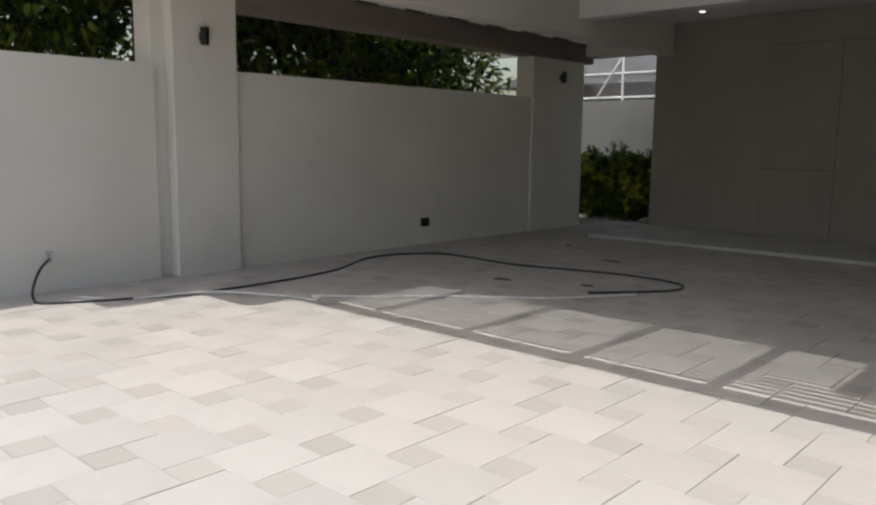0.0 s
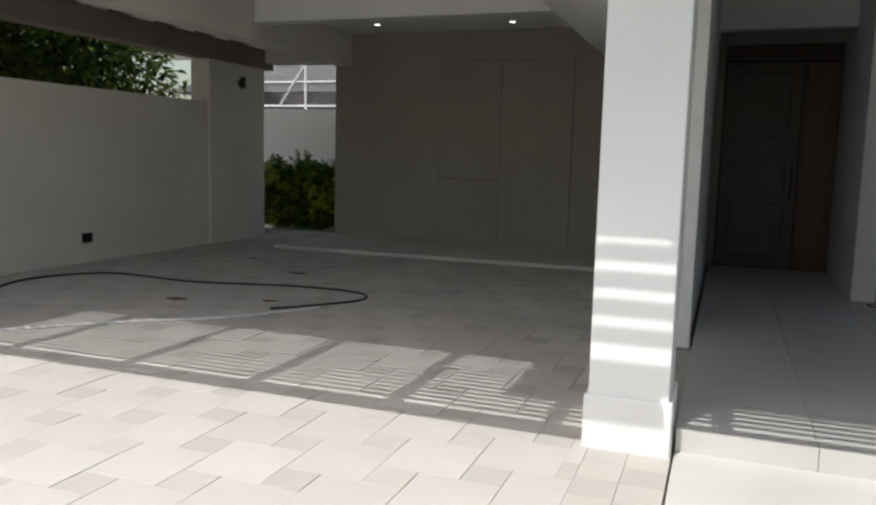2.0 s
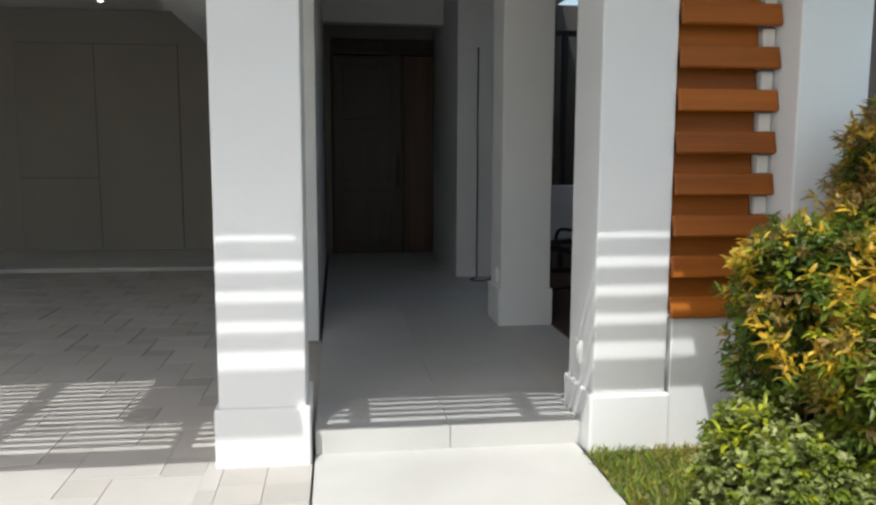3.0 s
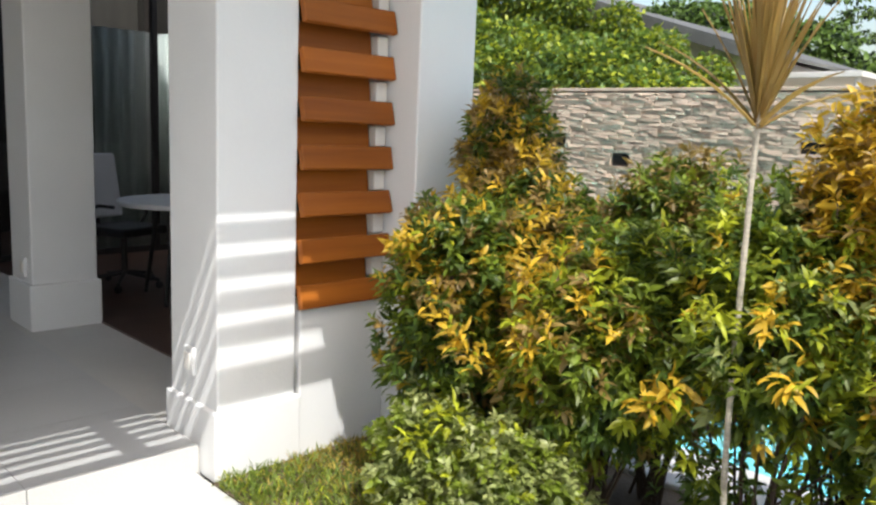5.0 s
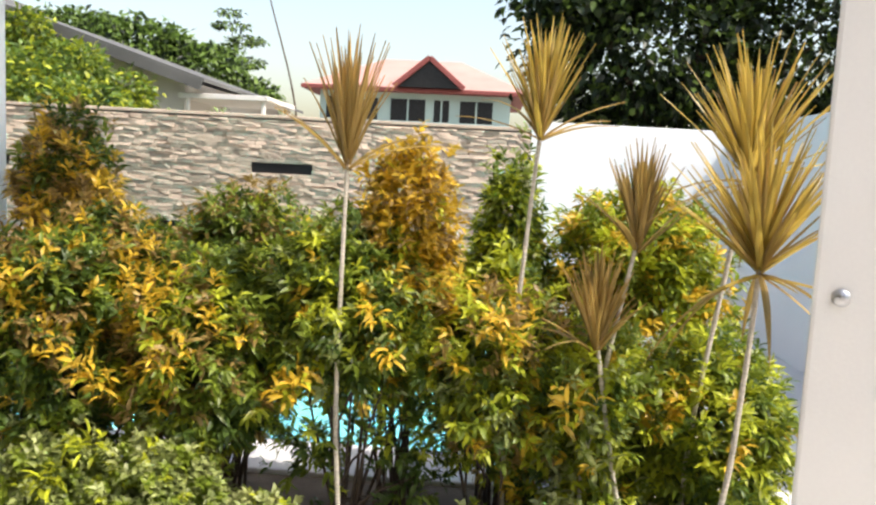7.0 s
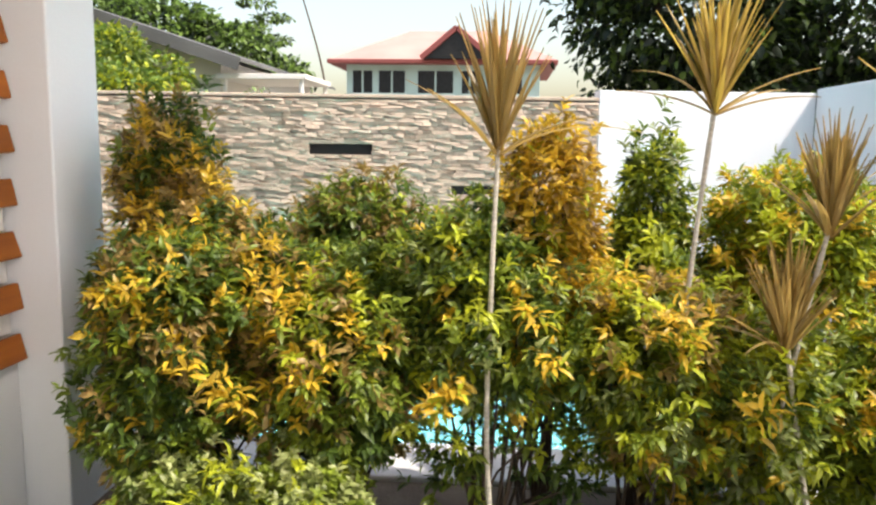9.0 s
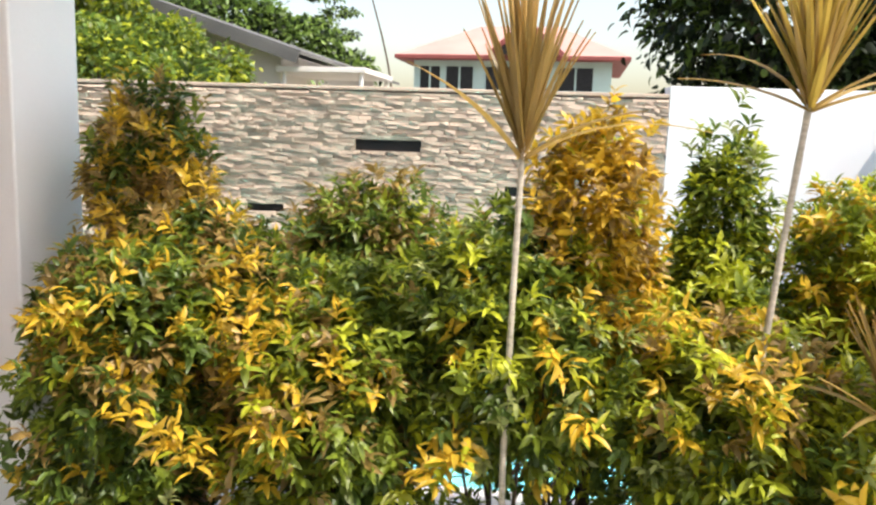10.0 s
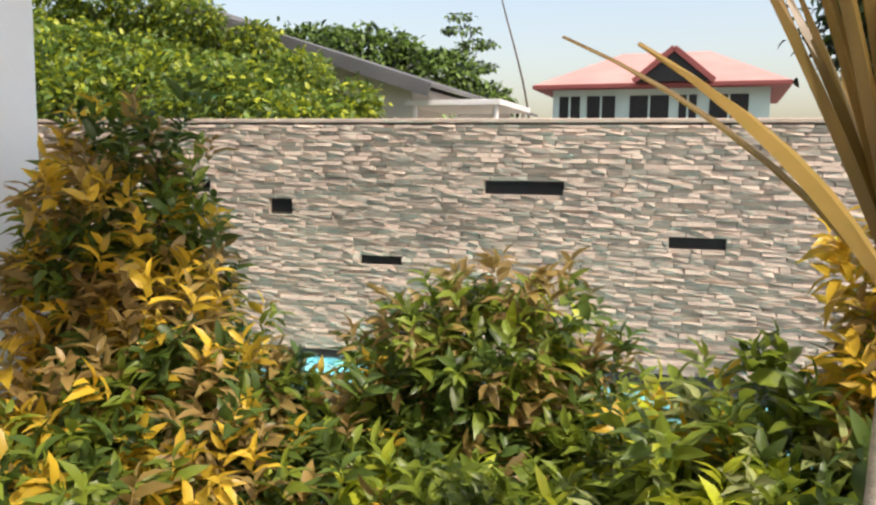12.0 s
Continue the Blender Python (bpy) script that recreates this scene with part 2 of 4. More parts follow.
def leaf_arrays(pos, way, length, width, rng, droop=0.35):
    """Folded pointed leaves, seven vertices and six faces each."""
    n = len(pos)
    up = rng.normal(size=(n, 3)) * 0.45 + np.array([0, 0, 1.0])
    side = np.cross(way, up)
    side /= np.linalg.norm(side, axis=1)[:, None] + 1e-9
    nor = np.cross(side, way)
    L, W = length[:, None], width[:, None]
    bend = (nor * -droop * L) if np.isscalar(droop) else nor * -droop[:, None] * L
    mid = pos + way * L * 0.45 + bend * 0.15
    tip = pos + way * L + bend
    lift = nor * W * 0.16
    l1, r1 = pos + way * L * 0.28 + side * W * 0.45 + lift + bend * 0.05, pos + way * L * 0.28 - side * W * 0.45 + lift + bend * 0.05
    l2, r2 = pos + way * L * 0.66 + side * W * 0.42 + lift + bend * 0.4, pos + way * L * 0.66 - side * W * 0.42 + lift + bend * 0.4
    v = np.stack([pos, l1, mid, r1, l2, r2, tip], 1).reshape(-1, 3)
    k = np.arange(n)[:, None] * 7
    f = np.concatenate([k + [0, 2, 1], k + [0, 3, 2], k + [1, 2, 4], k + [2, 3, 5], k + [4, 2, 6], k + [2, 5, 6]], 1).reshape(-1, 3)
    return v, f


def leaf_mesh(name, v, f, mats, index):
    me = bpy.data.meshes.new(name)
    me.vertices.add(len(v))
    me.vertices.foreach_set("co", v.astype(np.float32).ravel())
    me.loops.add(len(f) * 3)
    me.loops.foreach_set("vertex_index", f.astype(np.int32).ravel())
    me.polygons.add(len(f))
    me.polygons.foreach_set("loop_start", np.arange(len(f), dtype=np.int32) * 3)
    for m in mats:
        me.materials.append(m)
    me.polygons.foreach_set("material_index", index.astype(np.int32))
    me.update(calc_edges=True)
    return me


def unit(a):
    return a / (np.linalg.norm(a, axis=1)[:, None] + 1e-9)


def shrub(name, blobs, sprigs, mats, weights, seed, label, category, leaf=(0.043, 0.0158), group="", per=8, tipmats=None, stem_mat=TWIG, foot=None, inner=0.55):
    """A bush: twigs from its foot, and sprays of leaves over uneven lobes. blobs: centre and radii of each lobe."""
    sprigs = int(sprigs * 2.7)
    rng = np.random.default_rng(seed)
    foot = foot or (blobs[0][0][0], blobs[0][0][1], 0.0)
    ob = holder(name, foot, label, category, group)
    inv = np.array(foot)
    vol = np.array([b[1][0] * b[1][1] + b[1][1] * b[1][2] + b[1][0] * b[1][2] for b in blobs])
    pick = rng.choice(len(blobs), sprigs, p=vol / vol.sum())
    cen, rad = np.array([blobs[i][0] for i in pick]), np.array([blobs[i][1] for i in pick])
    d = unit(rng.normal(size=(sprigs, 3)))
    lump = 1 + 0.16 * np.sin(d[:, 0] * 7 + seed) * np.cos(d[:, 2] * 6 + seed * 2) + 0.1 * rng.normal(size=sprigs)
    rr = (inner + (1 - inner) * rng.random(sprigs) ** 0.6) * lump
    pos = cen + d * rad * rr[:, None]
    keep = pos[:, 2] > 0.06
    pos, d, rr = pos[keep], d[keep], rr[keep]
    n = len(pos)
    axis = unit(d * 0.8 + rng.normal(size=(n, 3)) * 0.35 + np.array([0, 0, 0.55]))
    choice = rng.choice(len(mats), n, p=np.array(weights) / sum(weights))
    patch = np.sin(pos[:, 0] * 5.1 + seed) + np.sin(pos[:, 1] * 6.3 + seed * 1.7) + np.sin(pos[:, 2] * 5.7 + seed)
    tips = (rr > 0.86) & (patch + rng.normal(size=n) * 0.6 > 1.0)
    if tipmats:
        choice = np.where(tips, len(mats) + rng.integers(0, len(tipmats), n), choice)
    a1 = unit(np.cross(axis, rng.normal(size=(n, 3))))
    a2 = np.cross(axis, a1)
    P, W, L, WD, M = [], [], [], [], []
    for k in range(per):
        ang = k * 2.4 + rng.random(n) * 0.8
        along = (k / per - 0.4) * leaf[0] * 1.3
        spread = 0.55 + 0.75 * (1 - k / per) + rng.normal(size=n) * 0.15
        way = unit(axis + (a1 * np.cos(ang)[:, None] + a2 * np.sin(ang)[:, None]) * spread[:, None])
        P.append(pos + axis * along)
        W.append(way)
        s = (0.7 + 0.6 * rng.random(n)) * (0.75 + 0.5 * (1 - k / per))
        L.append(leaf[0] * s)
        WD.append(leaf[1] * s * (0.85 + 0.4 * rng.random(n)))
        M.append(choice)
    v, f = leaf_arrays(np.concatenate(P), np.concatenate(W), np.concatenate(L), np.concatenate(WD), rng, 0.5)
    me = leaf_mesh("foliage", v - inv, f, list(mats) + list(tipmats or []), np.repeat(np.concatenate(M), 6))
    crown = new("foliage", me)
    crown.parent = ob
    tagged(crown, kind="stuff")
    bm = bmesh.new()
    tmp = bpy.data.meshes.new("stem_piece")
    for i in range(min(14, max(7, n // 40))):
        k = rng.integers(n)
        end = Vector(pos[k] - inv)
        st = Vector((rng.normal() * 0.04, rng.normal() * 0.04, 0.0))
        mid = st.lerp(end, 0.5) + Vector((rng.normal() * 0.03, rng.normal() * 0.03, 0.06))
        t = tube([st, st.lerp(mid, 0.5), mid, mid.lerp(end, 0.6), end], [0.008, 0.007, 0.005, 0.004, 0.0025], 5)
        t.to_mesh(tmp)
        t.free()
        bm.from_mesh(tmp)
    bpy.data.meshes.remove(tmp)
    tagged(part("stem", bm, stem_mat, ob), kind="stuff")
    return ob


def cane_plant(foot, head, blades, length, seed, mat, label, lean=None, spread=1.0):
    """A thin cane with a tuft of narrow arching blades, each blade a mesh of its own."""
    rng = random.Random(seed)
    ob = holder("cordyline_plant", foot, label, "plant", "cordylines in the hedge")
    f, h = Vector((0, 0, 0)), Vector(head) - Vector(foot)
    bend = Vector(lean or (0.02, 0.03, 0))
    pts = curve_points([f, f.lerp(h, 0.35) + bend, f.lerp(h, 0.7) + bend * 0.6, h], 8)
    part("cane", tube(pts, [0.0072 + 0.0025 * (1 - i / len(pts)) + 0.001 * (i % 2) for i in range(len(pts))], 9), BARK, ob)
    tip = Vector((0, 0, 0.12))
    kinds = []
    for k in range(5):
        bm = bmesh.new()
        L, w = length * (0.72 + 0.1 * k), 0.0085 + 0.002 * (k % 3)
        curl = (0.02, 0.10, 0.24, 0.06, 0.45)[k]
        rows = []
        for i in range(8):
            t = i / 7
            ww = w * (0.55 + 1.6 * t * (1 - t)) * (1 - t ** 4) + 0.0006
            c = Vector((curl * L * t * t, 0, L * t * (1 - 0.25 * curl * t)))
            rows.append([bm.verts.new(c + Vector((0.004 * (1 - t), -ww, 0))), bm.verts.new(c + Vector((-0.003, 0, 0))), bm.verts.new(c + Vector((0.004 * (1 - t), ww, 0)))])
        for a, b in zip(rows, rows[1:]):
            bm.faces.new((a[0], a[1], b[1], b[0]))
            bm.faces.new((a[1], a[2], b[2], b[1]))
        kinds.append(mesh_of("blade", bm, mat if k % 2 else BLADE))
    for i in range(blades):
        out = (i + 0.5) / blades
        tilt = spread * (2 + 46 * out ** 0.9 + rng.uniform(-6, 6))
        k = rng.choice((0, 1, 3))
        if out > 0.92:
            tilt, k = spread * rng.uniform(55, 105), rng.choice((1, 2, 4))
        b = new("blade", kinds[k])
        b.parent = ob
        b.matrix_local = Matrix.Translation(h + tip * (0.3 - 0.8 * out) + Vector((0, 0, 0.0))) @ pose(0, 0, 0, 0, 0, i * 137.5 + rng.uniform(-10, 10)) @ pose(0, 0, 0, 0, tilt, 0)
    return ob


def broadleaf_tree(foot, height, lobes, leaves, size, mats, seed, label, trunk=0.18):
    """A tapered trunk with limbs and a crown of many leaves in uneven lobes."""
    rng = np.random.default_rng(seed)
    ob = holder("tree", foot, label, "tree")
    low = min(c[2] for c, r in lobes)
    fork = Vector((0, 0, max(0.8, low * 0.6)))
    bm = tube(curve_points([(0, 0, -0.1), (0.05, 0.03, fork.z * 0.5), fork], 6), [trunk * (1 - 0.4 * i / 12) for i in range(13)], 10)
    part("trunk", bm, TWIG, ob)
    for c, r in lobes:
        e = Vector(c)
        part("limb", tube(curve_points([fork - Vector((0, 0, 0.2)), fork.lerp(e, 0.5) + Vector((0.1, -0.1, 0.15)), e], 6), [trunk * 0.5 * (1 - 0.8 * i / 12) for i in range(13)], 7), TWIG, ob)
    vol = np.array([r[0] * r[1] + r[1] * r[2] for c, r in lobes])
    pk = rng.choice(len(lobes), leaves, p=vol / vol.sum())
    cen, rad = np.array([lobes[i][0] for i in pk]), np.array([lobes[i][1] for i in pk])
    d = unit(rng.normal(size=(leaves, 3)))
    clump = 1 + 0.22 * np.sin(d[:, 0] * 9 + pk) * np.sin(d[:, 1] * 8 + seed) * np.sin(d[:, 2] * 8 + pk * 2) + 0.08 * rng.normal(size=leaves)
    pos = cen + d * rad * ((0.5 + 0.5 * rng.random(leaves) ** 0.5) * clump)[:, None]
    way = unit(d + rng.normal(size=(leaves, 3)) * 0.7 + np.array([0, 0, -0.15]))
    s = 0.7 + 0.6 * rng.random(leaves)
    v, f = leaf_arrays(pos, way, size * s, size * 0.56 * s, rng, 0.35)
    crown = new("crown", leaf_mesh("crown", v, f, mats, np.repeat(rng.integers(0, len(mats), leaves), 6)))
    crown.parent = ob
    tagged(crown, kind="stuff")
    return ob


# ---------- ground ----------
setting("ground", [((-120, -120, -0.5), (120, -5.2, -0.06)), ((-120, -5.2, -0.5), (3.3, 120, -0.06)), ((3.3, 4.9, -0.5), (120, 120, -0.06)), ((8.3, -5.2, -0.5), (120, 4.9, -0.06)), ((3.3, -5.2, -1.2), (8.3, 4.9, -0.75))], GROUND, "bare earth ground around the plot", "ground", 0)
setting("driveway_bed", [((-7.4, -9.0, -0.06), (0.44, 9.2, -0.005))], SAND, "sand bed in the joints of the drive", "ground", 0)
setting("path", [((0.455, -9.0, -0.06), (1.77, 0.135, 0.0))], CONC, "pale smooth concrete path to the porch", "path", 0.01)
setting("garden_bed", [((1.775, -6.5, -0.06), (3.2, 0.0, -0.005))], SOIL, "dark soil bed under the hedge", "soil", 0)
setting("apron", [((-5.86, 6.45, -0.012), (0.05, 8.44, 0.05))], CONC, "low pale concrete apron along the back wall", "floor", 0.015)

# ---------- car port and boundary ----------
SLAB, KX, KY = 3.5, 0.25, 0.59
XL, XM, XR = -4.75 - SLAB * KX, -0.6 - SLAB * KX, 2.45 - SLAB * KX
setting("wall_west", [((-7.18, -9.0, -0.05), (-6.98, -0.20, 2.22)), ((-7.18, 0.74, -0.05), (-6.98, 6.37, 2.21))], CREAM, "cream rendered boundary wall beside the drive", "wall")
setting("pillar_west", [((-7.40, -0.195, -0.05), (-7.07, 0.34, SLAB - 0.005)), ((-7.07, -0.04, -0.05), (-6.90, 0.735, SLAB - 0.005))], CREAM, "cream rendered pillar of the car port", "pillar", 0.012)
setting("pillar_north", [((-7.30, 6.375, -0.05), (-6.95, 7.9, 2.865))], CREAM, "cream rendered pillar at the back of the car port", "pillar", 0.012)
setting("beam_west", [((-7.26, 0.74, 2.87), (-6.95, 8.2, 3.2))], BEAMC, "brown painted beam over the boundary wall", "beam", 0.01)
setting("fascia", [((-5.86, -0.5, 2.97), (-5.54, 8.44, SLAB - 0.005))], CREAM, "cream dropped beam under the car port ceiling", "beam", 0.01)
setting("wall_north", [((-5.86, 8.44, -0.05), (0.25, 8.7, SLAB - 0.005))], GREYW, "grey painted back wall of the car port", "wall")
setting("cross_beam", [((-6.94, 7.9, 2.97), (-5.87, 8.3, SLAB - 0.005))], CREAM, "cream beam across the side passage", "beam", 0.01)
setting("wall_garage_east", [((0.05, 2.52, -0.05), (0.42, 8.44, SLAB - 0.005))], WHITE, "white wall between car port and porch", "wall")
# second, fourth and fifth boxes: unseen, added to shade the passage and the drive's left
setting("ceiling", [((-9.0, 1.5 - SLAB * KY, SLAB), (3.6, 8.9, SLAB + 0.2)), ((-11.5, 8.9, SLAB), (-3.0, 11.3, SLAB + 0.2)), ((-9.0, 0.08 - SLAB * KY, SLAB), (XL, 1.5 - SLAB * KY, SLAB + 0.2)), ((-9.0, -0.4 - SLAB * KY, SLAB), (XL - 0.4, 0.08 - SLAB * KY, SLAB + 0.2)), ((-9.0, -1.3 - SLAB * KY, SLAB), (XL - 1.15, -0.4 - SLAB * KY, SLAB + 0.2)), ((XM, 0.66 - SLAB * KY, SLAB), (XR, 1.5 - SLAB * KY, SLAB + 0.2)), ((XR, 0.08 - SLAB * KY, SLAB), (3.6, 1.5 - SLAB * KY, SLAB + 0.2))], WHITE, "white flat ceiling slab over car port and porch, with unseen pieces added for shade", "ceiling", 0)
setting("bulkhead", [((-1.12, 1.6, 2.92), (0.045, 8.435, SLAB - 0.005)), ((-0.72, 1.3, 2.78), (0.045, 8.435, 2.915))], WHITE, "white stepped bulkhead under the car port ceiling", "ceiling", 0.008)
setting("ceiling_beam", [((-5.535, 5.45, 3.2), (-1.125, 5.7, SLAB - 0.005))], WHITE, "white beam across the car port ceiling", "beam", 0.008)
for k in range(8):
    part("purlin", solid(bmesh.new(), (-7.2, 0.95 + k * 0.9, 3.2), (-5.87, 1.06 + k * 0.9, 3.32), 0.006), BEAMC, bpy.data.objects["beam_west"])

# pergola let into the front of the slab
perg = holder("pergola", (0, 0, SLAB), "brown slatted pergola along the front of the slab", "pergola", kind="structure")
PY = -SLAB * KY
XP = 0.44 - SLAB * KX
block("front_beam", (XL + 0.005, PY + 0.08, 0.0), (XP, PY + 0.26, 0.06), BEAMC, perg)
block("front_beam", (XP + 0.002, PY + 0.195, 0.0), (XR - 0.005, PY + 0.26, 0.06), BEAMC, perg)
for x in (-4.2, -3.17, -2.16, -1.18, -0.22, 0.70, 1.58):
    x -= SLAB * KX
    block("rafter", (x - 0.05, PY + 0.265, 0.0), (x + 0.05, PY + (1.49 if x < XM else 0.65), 0.05), BEAMC, perg)
for k in range(15):
    y = PY + 0.31 + k * 0.083
    if y > PY + 1.45:
        continue
    block("slat", (XL + 0.005, y, 0.052), (XM - 0.01 if y > PY + 0.6 else XR - 0.005, y + 0.049, 0.064), BEAMC, perg, 0.002)

# ---------- porch ----------
def column(name, x0, x1, y0, y1, zbase, label):
    ob = holder(name, ((x0 + x1) / 2, (y0 + y1) / 2, zbase), label, "column", kind="structure")
    w, d = (x1 - x0) / 2, (y1 - y0) / 2
    block("shaft", (-w + 0.02, -d + 0.02, 0.0), (w - 0.02, d - 0.02, 3.495 - zbase), WHITE, ob, 0.008)
    block("plinth", (-w, -d, 0.0), (w, d, 0.30), WHITE, ob, 0.01)
    return ob


column("column_1", 0.0, 0.44, 0.0, 0.44, -0.02, "white square column between drive and porch")
column("column_2", 1.79, 2.20, 0.0, 0.45, -0.02, "white square column beside the louvred window")
column("column_3", 1.83, 2.27, 2.40, 2.84, 0.10, "white square column inside the porch")
setting("wall_porch_east", [((1.88, 4.95, 0.0), (2.3, 7.12, SLAB - 0.005))], WHITE, "white wall beside the front door", "wall")
# the last box is an unseen backing, added to block daylight behind the door
setting("wall_porch_north", [((0.42, 7.14, 0.0), (0.505, 7.4, SLAB - 0.005)), ((1.91, 7.14, 0.0), (2.3, 7.4, SLAB - 0.005)), ((0.505, 7.14, 2.99), (1.91, 7.4, SLAB - 0.005)), ((0.505, 7.25, 0.0), (1.91, 7.4, 2.99))], GREYW, "grey wall around the front door, with an unseen backing added behind it", "wall")
setting("porch_beam", [((0.42, 6.1, 3.02), (1.88, 6.3, SLAB - 0.005))], WHITE, "white beam across the porch ceiling", "beam")
porch = setting("porch_floor_bed", [((0.455, 0.14, -0.05), (2.25, 7.3, 0.105)), ((2.25, 0.46, -0.05), (2.9, 7.3, 0.105)), ((2.9, 2.2, -0.05), (4.6, 7.3, 0.105))], CONC, "raised slab of porch and room", "floor", 0.004)
door = tagged(holder("door_1", (0.51, 7.10, 0.12), "", "door"), "tall dark-stained wooden front door, closed", "door", kind="structure")
block("leaf", (0.02, 0.03, 0.0), (0.94, 0.08, 2.64), DARKW, door)
block("side_panel", (0.98, 0.03, 0.0), (1.37, 0.08, 2.64), REDW, door, 0.006, "red-brown fixed side panel")
for z in (0.15, 0.98, 1.80):
    block("panel", (0.15, 0.015, z), (0.80, 0.035, z + 0.70), DARKW, door, 0.008)
block("frame_post", (-0.005, 0.0, 0.0), (0.018, 0.1, 2.66), DARKW, door)
block("frame_post", (0.942, 0.0, 0.0), (0.978, 0.1, 2.66), DARKW, door)
block("frame_post", (1.372, 0.0, 0.0), (1.398, 0.1, 2.66), DARKW, door)
block("frame_head", (-0.005, 0.0, 2.66), (1.398, 0.1, 2.72), DARKW, door)
hb = bmesh.new()
rod(hb, (0.87, -0.05, 0.9), (0.87, -0.05, 1.35), 0.012)
rod(hb, (0.87, -0.05, 0.95), (0.87, 0.035, 0.95), 0.008)
rod(hb, (0.87, -0.05, 1.30), (0.87, 0.035, 1.30), 0.008)
part("handle", hb, DARKM, door, "dark metal pull handle")
block("transom", (0.0, 0.03, 2.722), (1.395, 0.06, 2.865), DARKW, door)

# ---------- room and louvred window ----------
setting("wall_south", [((2.20, 0.015, -0.05), (2.675, 0.30, 0.655)), ((2.20, 0.015, 2.95), (2.675, 0.30, SLAB - 0.005))], WHITE, "white front wall below the louvred window", "wall")
setting("fin", [((2.68, -0.17, -0.05), (3.03, 0.3, SLAB - 0.005))], WHITE, "white projecting fin beside the louvred window", "wall", 0.008)
louv = holder("window_1", (2.20, 0.02, 0.655), "louvred window of broad orange-stained wooden slats", "window", kind="structure")
block("frame_back", (0.0, 0.22, 0.0), (0.47, 0.25, 2.29), DARKW, louv)
for k in range(12):
    z0 = 0.006 + k * 0.2
    tilt = (0, 3, -4, 2, 0, 1, 0, 0, 0, 0, 0, 0)[k]
    part("slat", solid(bmesh.new(), (-0.019, -0.016, -0.052), (0.475, 0.016, 0.052), 0.006, pose(0, -0.02, z0 + 0.052, -14 + tilt)), WOOD, louv)
    part("back_slat", solid(bmesh.new(), (-0.019, -0.012, -0.07), (0.405, 0.012, 0.07), 0.006, pose(0, 0.065, z0 + 0.15, -8)), WOOD, louv)
    block("spacer", (0.41, 0.015, z0 + 0.105), (0.473, 0.12, z0 + 0.195), CREAM, louv)
setting("room_wall", [((2.85, 0.3, 0.0), (3.03, 2.2, SLAB - 0.005)), ((3.03, 2.02, 0.0), (4.6, 2.2, SLAB - 0.005)), ((4.6, 2.02, 0.0), (4.8, 7.4, SLAB - 0.005)), ((2.3, 7.14, 0.0), (4.6, 7.4, SLAB - 0.005))], DARKP, "dark timber-panelled inner walls of the room", "wall")
setting("room_floor", [((2.26, 0.47, 0.106), (2.84, 7.1, 0.118)), ((2.84, 2.22, 0.106), (4.58, 7.1, 0.118))], RUG, "dark brown floor inside the room", "floor", 0)
glz = holder("window_2", (2.31, 5.0, 0.12), "black-framed tall glazing of the room", "window", kind="structure")
for x in (0.0, 0.75, 1.5, 2.2):
    block("frame_post", (x, 0, 0), (x + 0.06, 0.07, 2.7), BLACK, glz)
for z in (0.0, 2.64):
    block("frame_rail", (0.061, 0.005, z), (2.2, 0.065, z + 0.06), BLACK, glz)
for x in (0.061, 0.811, 1.561):
    p = block("pane", (x, 0.03, 0.06), (x + 0.63, 0.038, 2.64), GLASS, glz, 0)
    p.visible_shadow = False


def curtain(at, w, h, label):
    bm, n = bmesh.new(), 48
    rows = [[bm.verts.new((w * i / n, 0.035 * math.sin(i * 0.9) + 0.01 * math.sin(i * 2.3), z)) for i in range(n + 1)] for z in (0, h * 0.5, h)]
    for a, b in zip(rows, rows[1:]):
        for i in range(n):
            bm.faces.new((a[i], a[i + 1], b[i + 1], b[i])).smooth = True
    ob = thing("curtain", bm, CLOTH, label, "curtain")
    so = ob.modifiers.new("thick", "SOLIDIFY")
    so.thickness = 0.006
    ob.matrix_world = pose(*at)
    return ob


curtain((3.32, 5.25, 0.14), 0.9, 2.2, "pale grey sheer curtain hanging behind the glazing")
tab = holder("office_table", (3.12, 2.78, 0.118), "white round table with dark steel legs", "table")
tb = bmesh.new()
bmesh.ops.create_cone(tb, cap_ends=True, segments=40, radius1=0.55, radius2=0.55, depth=0.035, matrix=Matrix.Translation((0, 0, 0.73)))
bmesh.ops.bevel(tb, geom=list(tb.edges), offset=0.006, segments=1, affect="EDGES")
part("tabletop", tb, CHAIRW, tab)
for a in range(4):
    c, s_ = math.cos(a * 1.571 + 0.6), math.sin(a * 1.571 + 0.6)
    part("leg", rod(bmesh.new(), (0.42 * c, 0.42 * s_, 0.0), (0.3 * c, 0.3 * s_, 0.715), 0.015, 0.02), DARKM, tab)


